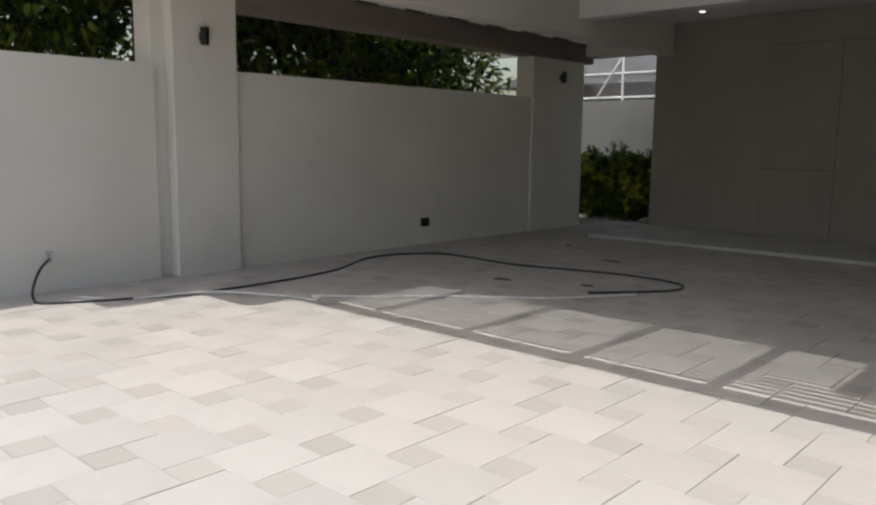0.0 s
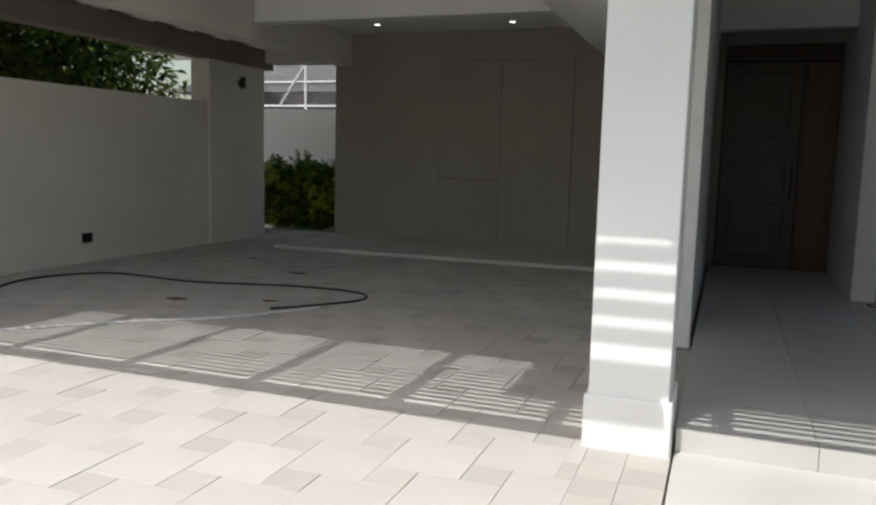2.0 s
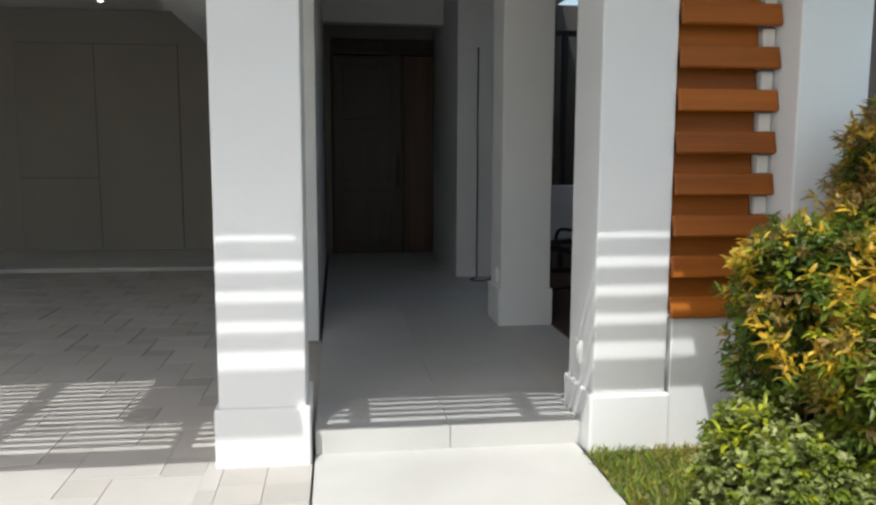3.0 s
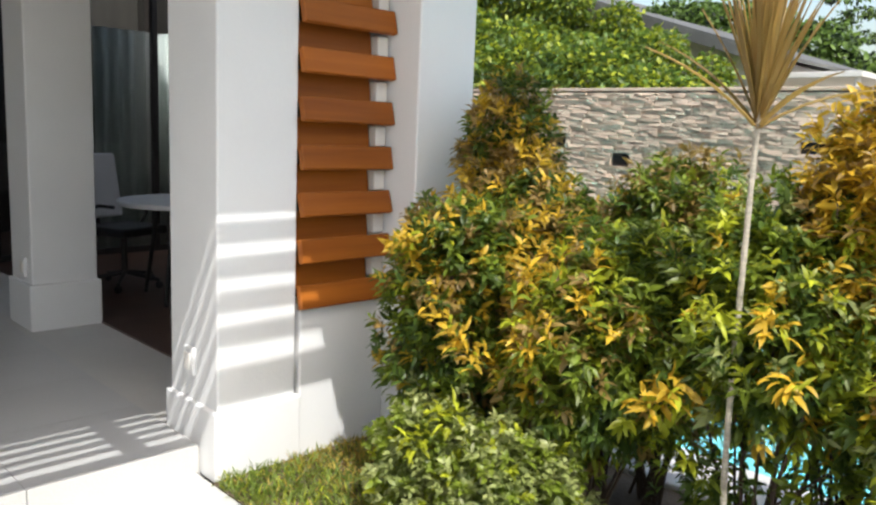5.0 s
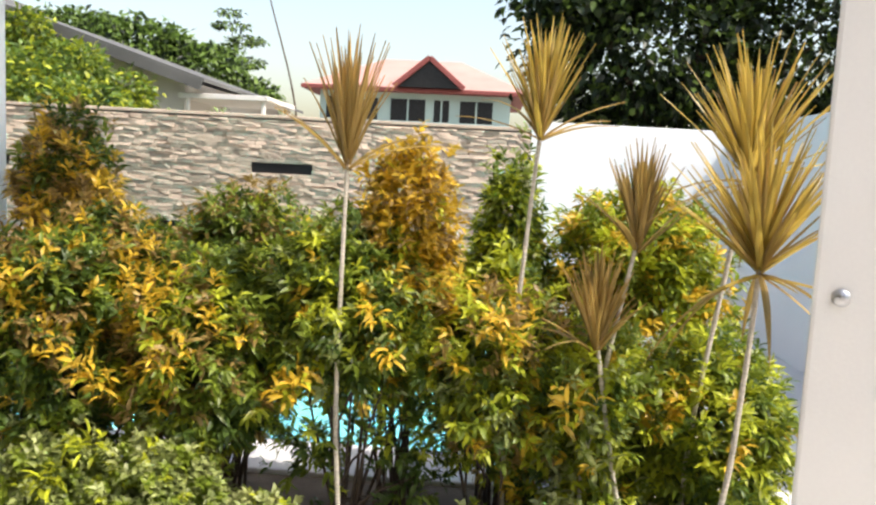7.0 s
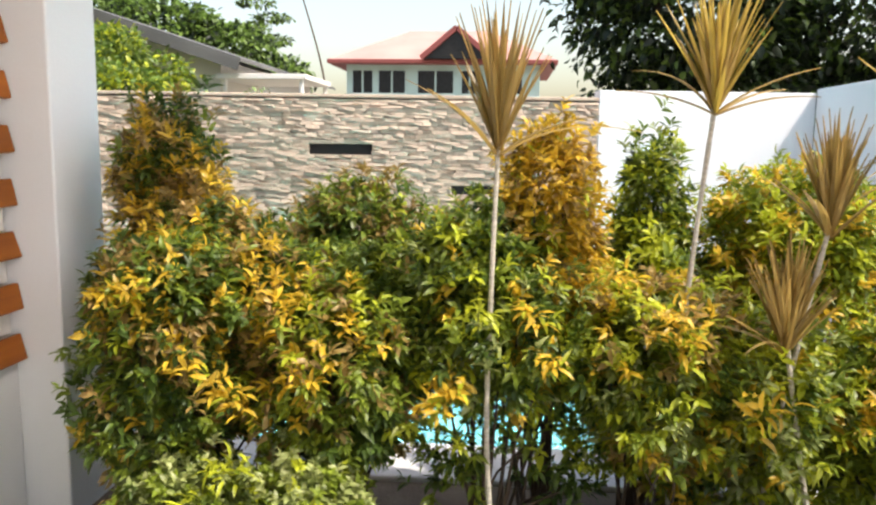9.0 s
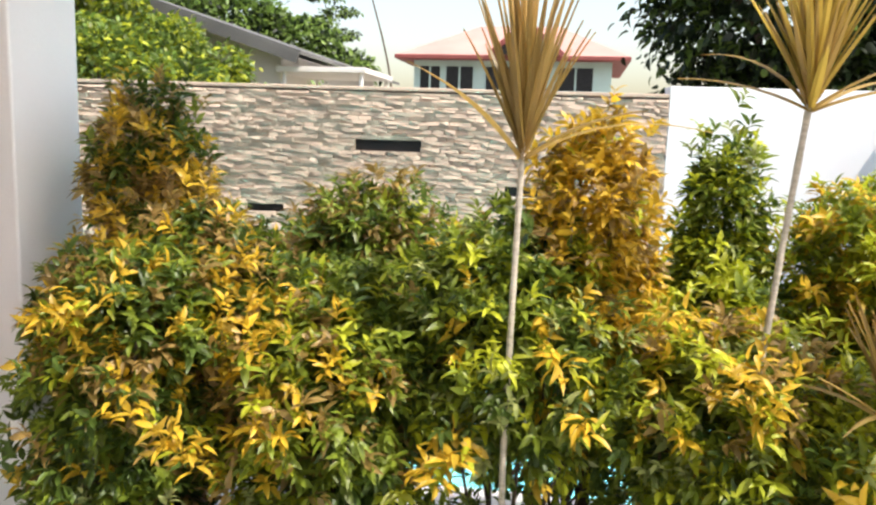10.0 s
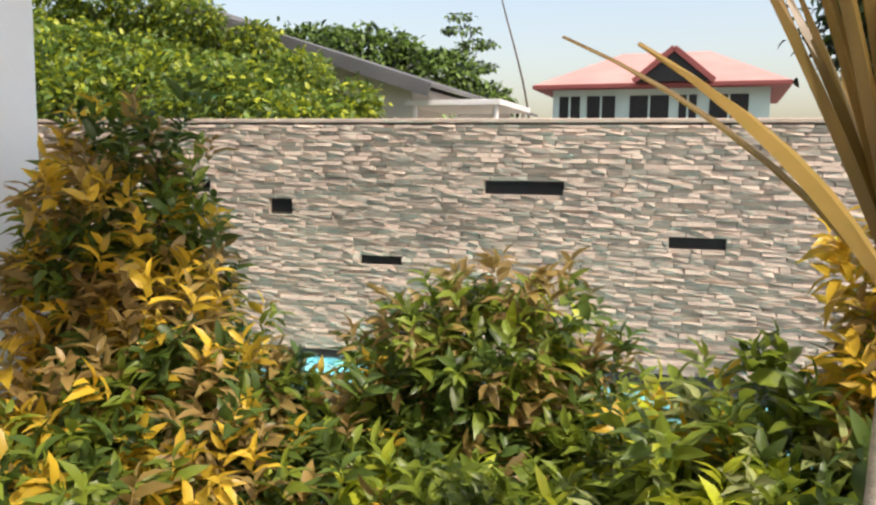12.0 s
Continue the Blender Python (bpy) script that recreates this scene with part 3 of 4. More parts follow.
def office_chair(at, rz):
    ob = holder("office_chair", (*at, 0, 0, rz), "white-shelled office chair on a dark five-star base", "chair", "chairs round the office table")
    block("seat", (-0.24, -0.24, 0.43), (0.24, 0.22, 0.50), BLACK, ob, 0.025)
    bk = bmesh.new()
    solid(bk, (-0.22, -0.02, 0.0), (0.22, 0.02, 0.52), 0.018, pose(0, 0.24, 0.54, -10))
    part("backrest", bk, CHAIRW, ob)
    part("back_stem", tube(curve_points([(0, 0.1, 0.44), (0, 0.26, 0.46), (0, 0.29, 0.66)], 6), 0.018), DARKM, ob)
    part("column", rod(bmesh.new(), (0, 0, 0.10), (0, 0, 0.43), 0.025), DARKM, ob)
    for k in range(5):
        a = k * 1.2566
        part("foot", rod(bmesh.new(), (0, 0, 0.12), (0.29 * math.cos(a), 0.29 * math.sin(a), 0.07), 0.02, 0.014, 8), DARKM, ob)
        cb = rod(bmesh.new(), (0.29 * math.cos(a) - 0.012, 0.29 * math.sin(a), 0.03), (0.29 * math.cos(a) + 0.012, 0.29 * math.sin(a), 0.03), 0.03, None, 12)
        part("castor", cb, BLACK, ob)
    for sx in (-1, 1):
        part("armrest", tube(curve_points([(sx * 0.2, 0.05, 0.45), (sx * 0.28, 0.05, 0.55), (sx * 0.28, 0.0, 0.66), (sx * 0.27, -0.18, 0.67)], 5), 0.014), BLACK, ob)
    return ob


office_chair((2.84, 3.42, 0.118), 22)
office_chair((3.95, 2.6, 0.118), 250)
office_chair((3.75, 3.35, 0.118), -40)

# ---------- garden walls ----------
WALLM = Matrix.Translation((7.985, -2.79, 0)) @ pose(0, 0, 0, 0, 0, 5.79)
SLOTS = [(2.29, 2.925, 1.39, 1.48), (5.40, 5.61, 1.36, 1.45), (4.61, 4.825, 1.185, 1.285), (3.62, 3.99, 0.765, 0.85), (1.055, 1.475, 1.0, 1.08)]
stone = setting("wall_east", [((0.06, 0.0, -0.4), (0.30, 7.6, 1.95))], SLATE, "garden wall clad in stacked ledge stone", "wall")
stone.matrix_world = WALLM
block("coping", (0.0, 0.0, 1.95), (0.32, 7.6, 1.985), STONE, stone, 0.008)
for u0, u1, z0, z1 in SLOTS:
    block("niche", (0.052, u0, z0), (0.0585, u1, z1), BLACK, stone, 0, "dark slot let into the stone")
gw = setting("wall_garden_end", [((0.0, -2.2, -0.4), (0.25, -0.002, 2.06))], WHITE, "white rendered end of the garden wall", "wall")
gw.matrix_world = WALLM
setting("wall_garden_south", [((2.9, -5.2, -0.4), (8.2, -4.98, 2.1))], WHITE, "white rendered garden wall", "wall")
setting("pool_deck", [((3.2, -4.98, -0.3), (3.62, 4.9, 0.02)), ((3.62, -4.98, -0.3), (8.1, -3.45, 0.02))], CONC, "pale concrete deck round the pool", "floor", 0.012)
setting("pool_basin", [((3.62, -3.45, -0.75), (7.9, 4.9, -0.70))], POOLT, "turquoise tiled pool floor", "pool", 0)
wt = bmesh.new()
solid(wt, (3.621, -3.449, -0.69), (7.55, 4.9, -0.07), 0)
wt = thing("water", wt, WATER, "clear turquoise pool water", "water", kind="structure")
wt.visible_shadow = False

# gate post with a round bell push
gp = holder("gate_post", (1.57, -3.155, 0.0, 0, 0, -25), "cream-white gate post with a round metal bell push", "post")
block("shaft", (0.0, -0.24, -0.06), (0.2, 0.0, 2.1), CREAM, gp, 0.012)
block("cap", (-0.015, -0.255, 2.1), (0.215, 0.015, 2.14), CREAM, gp, 0.008)
kb = bmesh.new()
bmesh.ops.create_uvsphere(kb, u_segments=16, v_segments=10, radius=0.023, matrix=Matrix.Translation((-0.006, -0.066, 1.235)) @ Matrix.Diagonal((0.6, 1, 1, 1)))
part("bell_push", kb, STEEL, gp, "round steel bell push")

# ---------- neighbours ----------
def house(at, size, roof_h, wallm, roofm, label, gable=False, windows=(), over=0.5, trim=None):
    x, y, z = at
    w, d, h = size
    ob = holder("house", at, label, "house")
    block("wall", (0, 0, 0), (w, d, h), wallm, ob, 0.02)
    bm = bmesh.new()
    a = [bm.verts.new(p) for p in ((-over, -over, h), (w + over, -over, h), (w + over, d + over, h), (-over, d + over, h))]
    r = [bm.verts.new((w / 2, d * 0.28, h + roof_h)), bm.verts.new((w / 2, d * 0.72, h + roof_h))]
    for f in ((a[0], a[1], r[0]), (a[1], a[2], r[1], r[0]), (a[2], a[3], r[1]), (a[3], a[0], r[0], r[1]), (a[3], a[2], a[1], a[0])):
        bm.faces.new(f)
    part("roof", bm, roofm, ob)
    if trim:
        block("eaves_board", (-over - 0.05, -over - 0.05, h - 0.18), (w + over, d + over + 0.05, h), trim, ob, 0.02)
    if gable:
        g = bmesh.new()
        gy, gw2 = d * 0.42, 1.5
        v = [g.verts.new(p) for p in ((-over - 0.3, gy - gw2, h), (-over - 0.3, gy + gw2, h), (-over - 0.3, gy, h + 1.25), (w / 2, gy, h + 1.25), (w / 2, gy - gw2, h), (w / 2, gy + gw2, h))]
        for f in ((v[0], v[2], v[1]), (v[0], v[4], v[3], v[2]), (v[1], v[2], v[3], v[5])):
            g.faces.new(f)
        dorm = part("gable", g, DARKM, ob)
        for s in (-1, 1):
            rod_b = solid(bmesh.new(), (-over - 0.45, 0, -0.1), (-over - 0.2, 2.05, 0.12), 0.01, Matrix.Translation((0, gy, h + 1.33)) @ (pose(0, 0, 0, -40) if s > 0 else pose(0, 0, 0, -140)))
            part("barge_board", rod_b, ROOFT, ob)
    for wy, wz, ww, wh in windows:
        wi = block("window", (-0.03, wy, wz), (0.02, wy + ww, wz + wh), DARKM, ob, 0.005)
        block("sill", (-0.12, wy - 0.08, wz - 0.1), (-0.0, wy + ww + 0.08, wz - 0.0), wallm, wi, 0.01)
        block("mullion", (-0.06, wy + ww / 2 - 0.04, wz), (-0.03, wy + ww / 2 + 0.04, wz + wh), wallm, wi, 0.005)
    return ob


house((36, -3.3, -0.06), (8, 8.8, 5.2), 1.85, MINT, ROOFR, "mint-green house with a red hipped roof and small gable", True, [(0.8, 3.75, 1.5, 1.0), (2.8, 3.75, 0.7, 1.0), (3.9, 3.75, 1.6, 1.0), (6.1, 3.75, 1.2, 1.0), (7.6, 3.75, 0.9, 1.0)], 0.7, ROOFT)


def gabled_house(x0, x1, ymid, half, eave, ridge, over, label, windows=()):
    """A house whose gable end faces the garden, under a pitched sheet roof with open eaves."""
    ob = holder("house", (x0, ymid, -0.06), label, "house")
    L, slope = x1 - x0, (ridge - eave) / half
    bm = bmesh.new()
    ring = [(-half, 0), (half, 0), (half, eave - 0.1), (0, ridge - 0.1), (-half, eave - 0.1)]
    f, g = [bm.verts.new((0, y, z)) for y, z in ring], [bm.verts.new((L, y, z)) for y, z in ring]
    bm.faces.new(f)
    bm.faces.new(g)
    for i in range(5):
        bm.faces.new((f[i], f[(i + 1) % 5], g[(i + 1) % 5], g[i]))
    part("wall", bm, CREAM, ob)
    for s in (-1, 1):
        rb = bmesh.new()
        y0, y1 = 0.0, half + over
        v = [rb.verts.new((x, s * y, ridge - slope * y + dz)) for x in (-over, L + over) for y, dz in ((y0, 0.0), (y1, 0.0), (y1, 0.07), (y0, 0.07))]
        for q in ((0, 1, 2, 3), (7, 6, 5, 4), (0, 4, 5, 1), (3, 2, 6, 7), (1, 5, 6, 2), (0, 3, 7, 4)):
            rb.faces.new([v[i] for i in q])
        part("roof", rb, ROOFG, ob)
        tilt = math.degrees(math.atan(slope))
        part("barge_board", solid(bmesh.new(), (-over - 0.04, 0.0, -0.2), (-over - 0.005, (half + over) / math.cos(math.radians(tilt)), -0.01), 0.004, Matrix.Translation((0, 0, ridge + 0.03)) @ (pose(0, 0, 0, -tilt) if s > 0 else pose(0, 0, 0, 0, 0, 180) @ Matrix.Translation((2 * over + 0.045, 0, 0)) @ pose(0, 0, 0, -tilt))), ROOFG, ob)
    for wy, wz, ww, wh in windows:
        wi = block("window", (-0.04, wy, wz), (-0.005, wy + ww, wz + wh), DARKM, ob, 0.005)
        block("sill", (-0.12, wy - 0.06, wz - 0.09), (-0.005, wy + ww + 0.06, wz - 0.005), CREAM, wi, 0.01)
        block("mullion", (-0.06, wy + ww / 2 - 0.03, wz), (-0.042, wy + ww / 2 + 0.03, wz + wh), CREAM, wi, 0.005)
    return ob


gabled_house(15.0, 22.0, 8.6, 4.9, 3.2, 4.75, 0.6, "low cream house with a long grey pitched roof", [(-4.0, 2.1, 0.75, 0.75), (-1.6, 2.2, 1.3, 0.9), (1.5, 2.2, 1.3, 0.9)])
canopy = holder("canopy", (14.7, 1.95, -0.06), "small flat white canopy on posts beside the low house", "canopy")
block("roof", (0.0, 0.0, 2.72), (2.2, 1.75, 2.82), CREAM, canopy, 0.01)
for px, py in ((0.1, 0.1), (0.1, 1.6), (2.05, 0.1), (2.05, 1.6)):
    part("post", rod(bmesh.new(), (px, py, 0.0), (px, py, 2.72), 0.045, None, 10), CREAM, canopy)
gabled_house(23.5, 31.0, 15.5, 5.0, 4.6, 7.0, 0.6, "grey-roofed house behind creepers", [(-2.5, 3.0, 1.4, 1.1)])
house((-14.5, 16.0, -0.06), (7, 9, 3.2), 2.0, SLATE, ROOFD, "low dark-walled house behind the mesh fence", False, [], 0.6)

# creepers and trees past the stone wall
FM = [FARLEAF, FARLEAF, GREEN, LIME, DEEP]
broadleaf_tree((11.5, 5.2, -0.06), 3.6, [((0, 0, 2.4), (0.9, 1.1, 0.75)), ((-0.3, -1.3, 2.15), (0.7, 0.8, 0.5)), ((0.4, 1.6, 2.6), (0.9, 1.0, 0.8)), ((0.3, -2.1, 1.9), (0.5, 0.6, 0.38)), ((0.7, -0.75, 2.95), (0.5, 0.5, 0.42)), ((0.6, 0.75, 3.05), (0.45, 0.45, 0.35)), ((0.9, 2.3, 3.3), (0.6, 0.6, 0.45)), ((2.6, 0.9, 3.2), (0.4, 0.7, 0.45)), ((2.6, -0.7, 2.7), (0.35, 0.6, 0.4)), ((2.7, 2.6, 3.9), (0.4, 0.6, 0.3))], 15000, 0.115, FM, 3, "sprawling bright green creeper-covered tree")
broadleaf_tree((11.8, 9.4, -0.06), 5, [((0, 0, 2.8), (1.3, 1.6, 1.1)), ((0.4, 2.6, 3.1), (1.5, 1.8, 1.4)), ((-0.3, -1.5, 2.5), (0.9, 1.1, 0.85)), ((0.9, 1.2, 3.9), (0.7, 0.8, 0.5)), ((0.6, -0.7, 3.6), (0.5, 0.6, 0.4)), ((2.4, -1.2, 3.8), (0.5, 0.9, 0.5)), ((2.3, 1.0, 4.2), (0.5, 1.0, 0.5))], 18000, 0.13, FM, 4, "bright green spreading tree behind the garden wall")
broadleaf_tree((14.1, 2.7, -0.06), 3, [((0, 0, 2.05), (0.4, 0.6, 0.35)), ((0.1, 0.9, 2.1), (0.35, 0.4, 0.3)), ((0, -0.9, 1.9), (0.35, 0.5, 0.35))], 1500, 0.12, [FARLEAF, DEEP], 8, "low green bush under the canopy", 0.06)
broadleaf_tree((24.5, 9.0, -0.06), 6, [((0, 0, 4.9), (1.3, 1.8, 0.95)), ((0, -2.3, 4.3), (1.1, 1.3, 0.8)), ((0.3, 2.3, 5.2), (1.3, 1.5, 0.9)), ((0, -3.7, 3.5), (0.9, 1.0, 0.6)), ((0.2, -1.2, 5.0), (0.6, 0.7, 0.45)), ((0.2, 1.2, 5.6), (0.6, 0.7, 0.4))], 12000, 0.2, [FARLEAF, FARLEAF, FARDARK], 5, "green tree behind the grey roof")
broadleaf_tree((30, 7.65, -0.06), 7, [((0, 0.1, 6.7), (0.5, 0.75, 0.12)), ((0.2, -0.4, 6.2), (0.6, 0.7, 0.12)), ((-0.2, 0.5, 5.8), (0.7, 0.9, 0.14)), ((-0.2, -0.5, 5.3), (0.7, 0.8, 0.14)), ((0, 0.2, 7.2), (0.4, 0.5, 0.1)), ((0, 0.5, 4.8), (0.7, 0.8, 0.2))], 1500, 0.16, [FARLEAF, FARDARK], 6, "slender layered tree against the sky", 0.05)
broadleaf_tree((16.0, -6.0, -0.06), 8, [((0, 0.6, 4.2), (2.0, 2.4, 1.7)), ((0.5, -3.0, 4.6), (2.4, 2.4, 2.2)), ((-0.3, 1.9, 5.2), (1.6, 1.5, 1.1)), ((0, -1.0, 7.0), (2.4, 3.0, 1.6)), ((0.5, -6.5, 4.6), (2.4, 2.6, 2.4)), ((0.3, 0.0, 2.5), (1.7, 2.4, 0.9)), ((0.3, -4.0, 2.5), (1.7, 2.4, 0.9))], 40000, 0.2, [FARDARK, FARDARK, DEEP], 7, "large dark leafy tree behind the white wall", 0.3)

broadleaf_tree((13.8, 6.2, -0.06), 4, [((0, -1.9, 2.4), (0.3, 0.4, 0.35)), ((0, -1.05, 3.1), (0.35, 0.45, 0.42)), ((0.1, 0.1, 3.7), (0.4, 0.5, 0.45)), ((0, 1.3, 4.2), (0.4, 0.55, 0.5)), ((0.2, 2.5, 4.5), (0.4, 0.6, 0.55)), ((0, 3.7, 4.8), (0.4, 0.7, 0.6)), ((0, 5.0, 4.4), (0.4, 0.8, 0.7)), ((0, 0.6, 2.6), (0.35, 0.9, 0.5)), ((0, 2.6, 3.0), (0.35, 0.9, 0.6))], 13000, 0.11, [FARLEAF, GREEN, DEEP, LIME], 9, "green creeper climbing the gable wall", 0.07)
mast = holder("bamboo_pole", (26.0, 3.95, -0.06), "thin leaning bamboo pole behind the low house", "pole")
part("shaft", tube(curve_points([(0, 0, 0), (0, 0.25, 3.5), (0, 1.22, 7.08)], 8), [0.05 - 0.0018 * i for i in range(17)], 8), TWIG, mast)

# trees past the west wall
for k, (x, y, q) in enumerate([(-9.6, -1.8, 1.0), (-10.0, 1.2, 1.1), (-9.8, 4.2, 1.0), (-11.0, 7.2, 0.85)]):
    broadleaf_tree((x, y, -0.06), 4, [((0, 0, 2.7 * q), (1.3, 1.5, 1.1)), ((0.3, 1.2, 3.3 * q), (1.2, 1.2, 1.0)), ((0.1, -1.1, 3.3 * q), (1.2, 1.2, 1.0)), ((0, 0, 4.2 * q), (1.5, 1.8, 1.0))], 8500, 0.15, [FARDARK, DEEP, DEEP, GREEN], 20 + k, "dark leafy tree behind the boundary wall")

# white back wall and mesh fence of the side passage
setting("wall_passage", [((-10.5, 12.0, -0.05), (-3.0, 12.2, 2.45))], WHITE, "white rendered wall behind the passage", "wall")
fen = holder("mesh_fence", (-10.2, 12.1, 2.45), "white pipe fence with wire mesh on the wall", "fence")
for k in range(5):
    part("post", rod(bmesh.new(), (0.3 + k * 1.35, 0, 0), (0.3 + k * 1.35, 0, 1.25), 0.03, None, 10), WHITE, fen)
for z in (0.08, 0.62, 1.18):
    part("rail", rod(bmesh.new(), (0, 0, z), (6.0, 0, z), 0.022, None, 8), WHITE, fen)
part("brace", rod(bmesh.new(), (1.0, -0.03, 0.1), (1.6, -0.03, 0.95), 0.022, None, 8), WHITE, fen)
wires = bmesh.new()
for k in range(76):
    rod(wires, (k * 0.08, 0.02, 0.08), (k * 0.08 + 1.1, 0.02, 1.18), 0.003, None, 3)
    rod(wires, (k * 0.08, 0.03, 1.18), (k * 0.08 + 1.1, 0.03, 0.08), 0.003, None, 3)
tagged(part("mesh", wires, STEEL, fen), kind="stuff")
shrub("passage_bush", [((-7.0, 9.6, 0.55), (0.6, 0.5, 0.75)), ((-6.3, 9.8, 0.7), (0.55, 0.45, 0.65)), ((-7.6, 9.5, 0.6), (0.5, 0.45, 0.65))], 1000, [DEEP, GREEN], [3, 1], 41, "dark bush with lime tips in the side passage", "bush", (0.09, 0.035), tipmats=[LIME])

# ---------- hedge ----------
HG = "hedge shrubs along the pool"
OR = [GOLD, GOLD, RUST]
G3 = [GREEN, DEEP, RUST]
shrub("hedge_shrub", [((2.93, -0.55, 0.85), (0.28, 0.26, 0.80)), ((2.9, -0.5, 1.35), (0.19, 0.19, 0.33)), ((2.75, -0.7, 0.95), (0.3, 0.26, 0.42)), ((2.84, -0.82, 1.04), (0.17, 0.17, 0.2))], 860, [DEEP, GREEN, RUST, GOLD], [4, 3, 2, 0.8], 51, "tall dark green shrub with copper tips beside the fin", "shrub", group=HG, tipmats=[RUST, GOLD])
shrub("hedge_shrub", [((2.52, -0.68, 0.70), (0.36, 0.32, 0.48)), ((2.44, -0.74, 0.98), (0.27, 0.29, 0.22)), ((2.75, -1.0, 0.85), (0.35, 0.32, 0.34))], 1000, [GREEN, DEEP, RUST, LIME, GOLD], [4, 5, 1.2, 0.6, 0.4], 52, "rounded shrub with orange and gold new leaves", "shrub", group=HG, tipmats=[GOLD, RUST, GREEN, DEEP])
shrub("hedge_shrub", [((2.55, -1.28, 0.72), (0.34, 0.32, 0.36)), ((2.7, -1.4, 0.88), (0.3, 0.3, 0.26))], 720, [GREEN, DEEP, LIME, RUST], [4, 3, 0.7, 1], 53, "dense green shrub with some gold tips", "shrub", group=HG, tipmats=[GOLD, RUST, GREEN, LIME])
shrub("hedge_shrub", [((3.05, -1.22, 0.75), (0.30, 0.3, 0.5)), ((3.08, -1.25, 1.08), (0.24, 0.30, 0.3))], 680, [GREEN, DEEP, RUST], [4, 2, 2], 54, "olive green shrub standing by the pool", "shrub", group=HG, tipmats=[LIME, RUST])
shrub("hedge_shrub", [((2.65, -1.85, 0.86), (0.34, 0.34, 0.30)), ((2.74, -1.78, 1.05), (0.28, 0.28, 0.26))], 640, [GREEN, DEEP, LIME, PALE, GOLD], [4, 3, 1.4, 1.0, 0.3], 55, "green shrub with bright yellow shoots", "shrub", group=HG, tipmats=[LIME, GOLD])
shrub("hedge_shrub", [((2.78, -2.02, 1.22), (0.19, 0.19, 0.38)), ((2.78, -2.04, 0.9), (0.22, 0.22, 0.3))], 460, [GOLD, RUST, LIME], [6, 1, 1], 56, "narrow golden orange shrub", "shrub", group=HG, tipmats=OR)
shrub("hedge_shrub", [((2.98, -2.43, 0.72), (0.30, 0.28, 0.5)), ((3.05, -2.45, 1.2), (0.13, 0.14, 0.38))], 620, [GREEN, DEEP, LIME, PALE], [4, 2, 2, 1], 57, "tall fresh green shrub", "shrub", group=HG, tipmats=[LIME])
shrub("hedge_shrub", [((2.6, -2.42, 0.72), (0.32, 0.30, 0.34)), ((2.55, -2.75, 0.66), (0.3, 0.28, 0.3)), ((2.55, -2.7, 0.35), (0.2, 0.25, 0.25))], 820, [GREEN, DEEP, LIME, GOLD, PALE], [4, 1, 3, 0.5, 2.2], 58, "green shrub with orange shoots under the canes", "shrub", group=HG, tipmats=[GOLD, RUST, LIME])
shrub("hedge_shrub", [((3.05, -3.05, 0.75), (0.36, 0.36, 0.6)), ((3.05, -3.0, 1.15), (0.33, 0.38, 0.3))], 850, [GREEN, GOLD, LIME], [3, 2, 3], 59, "broad shrub with a golden top", "shrub", group=HG, tipmats=[GOLD, GOLD, LIME])
shrub("hedge_shrub", [((2.6, -3.25, 0.5), (0.33, 0.28, 0.42))], 480, [GREEN, DEEP, LIME], [4, 1, 3], 60, "low green shrub beside the gate post", "shrub", group=HG, tipmats=[GOLD, LIME])
for k, (x, y, r, h) in enumerate([(2.2, -0.85, 0.24, 0.25), (2.18, -1.22, 0.25, 0.26), (2.24, -1.58, 0.15, 0.15), (2.2, -2.35, 0.16, 0.14), (2.2, -2.75, 0.22, 0.18)]):
    shrub("border_plant", [((x, y, h), (r, r, h * 1.05))], 480, [PALE, GREEN, LIME], [6, 3, 0.5], 70 + k, "low border plant with cream-edged leaves", "plant", (0.028, 0.016), "border plants at the foot of the hedge", tipmats=[PALE, LIME], inner=0.3)

shrub("hedge_shrub", [((2.62, -1.72, 0.42), (0.24, 0.2, 0.26)), ((2.65, -2.1, 0.4), (0.2, 0.2, 0.26))], 60, [GREEN, DEEP, LIME], [4, 3, 1], 61, "sparse young green shrub at the foot of the hedge", "shrub", group=HG, tipmats=[LIME, RUST], inner=0.15)


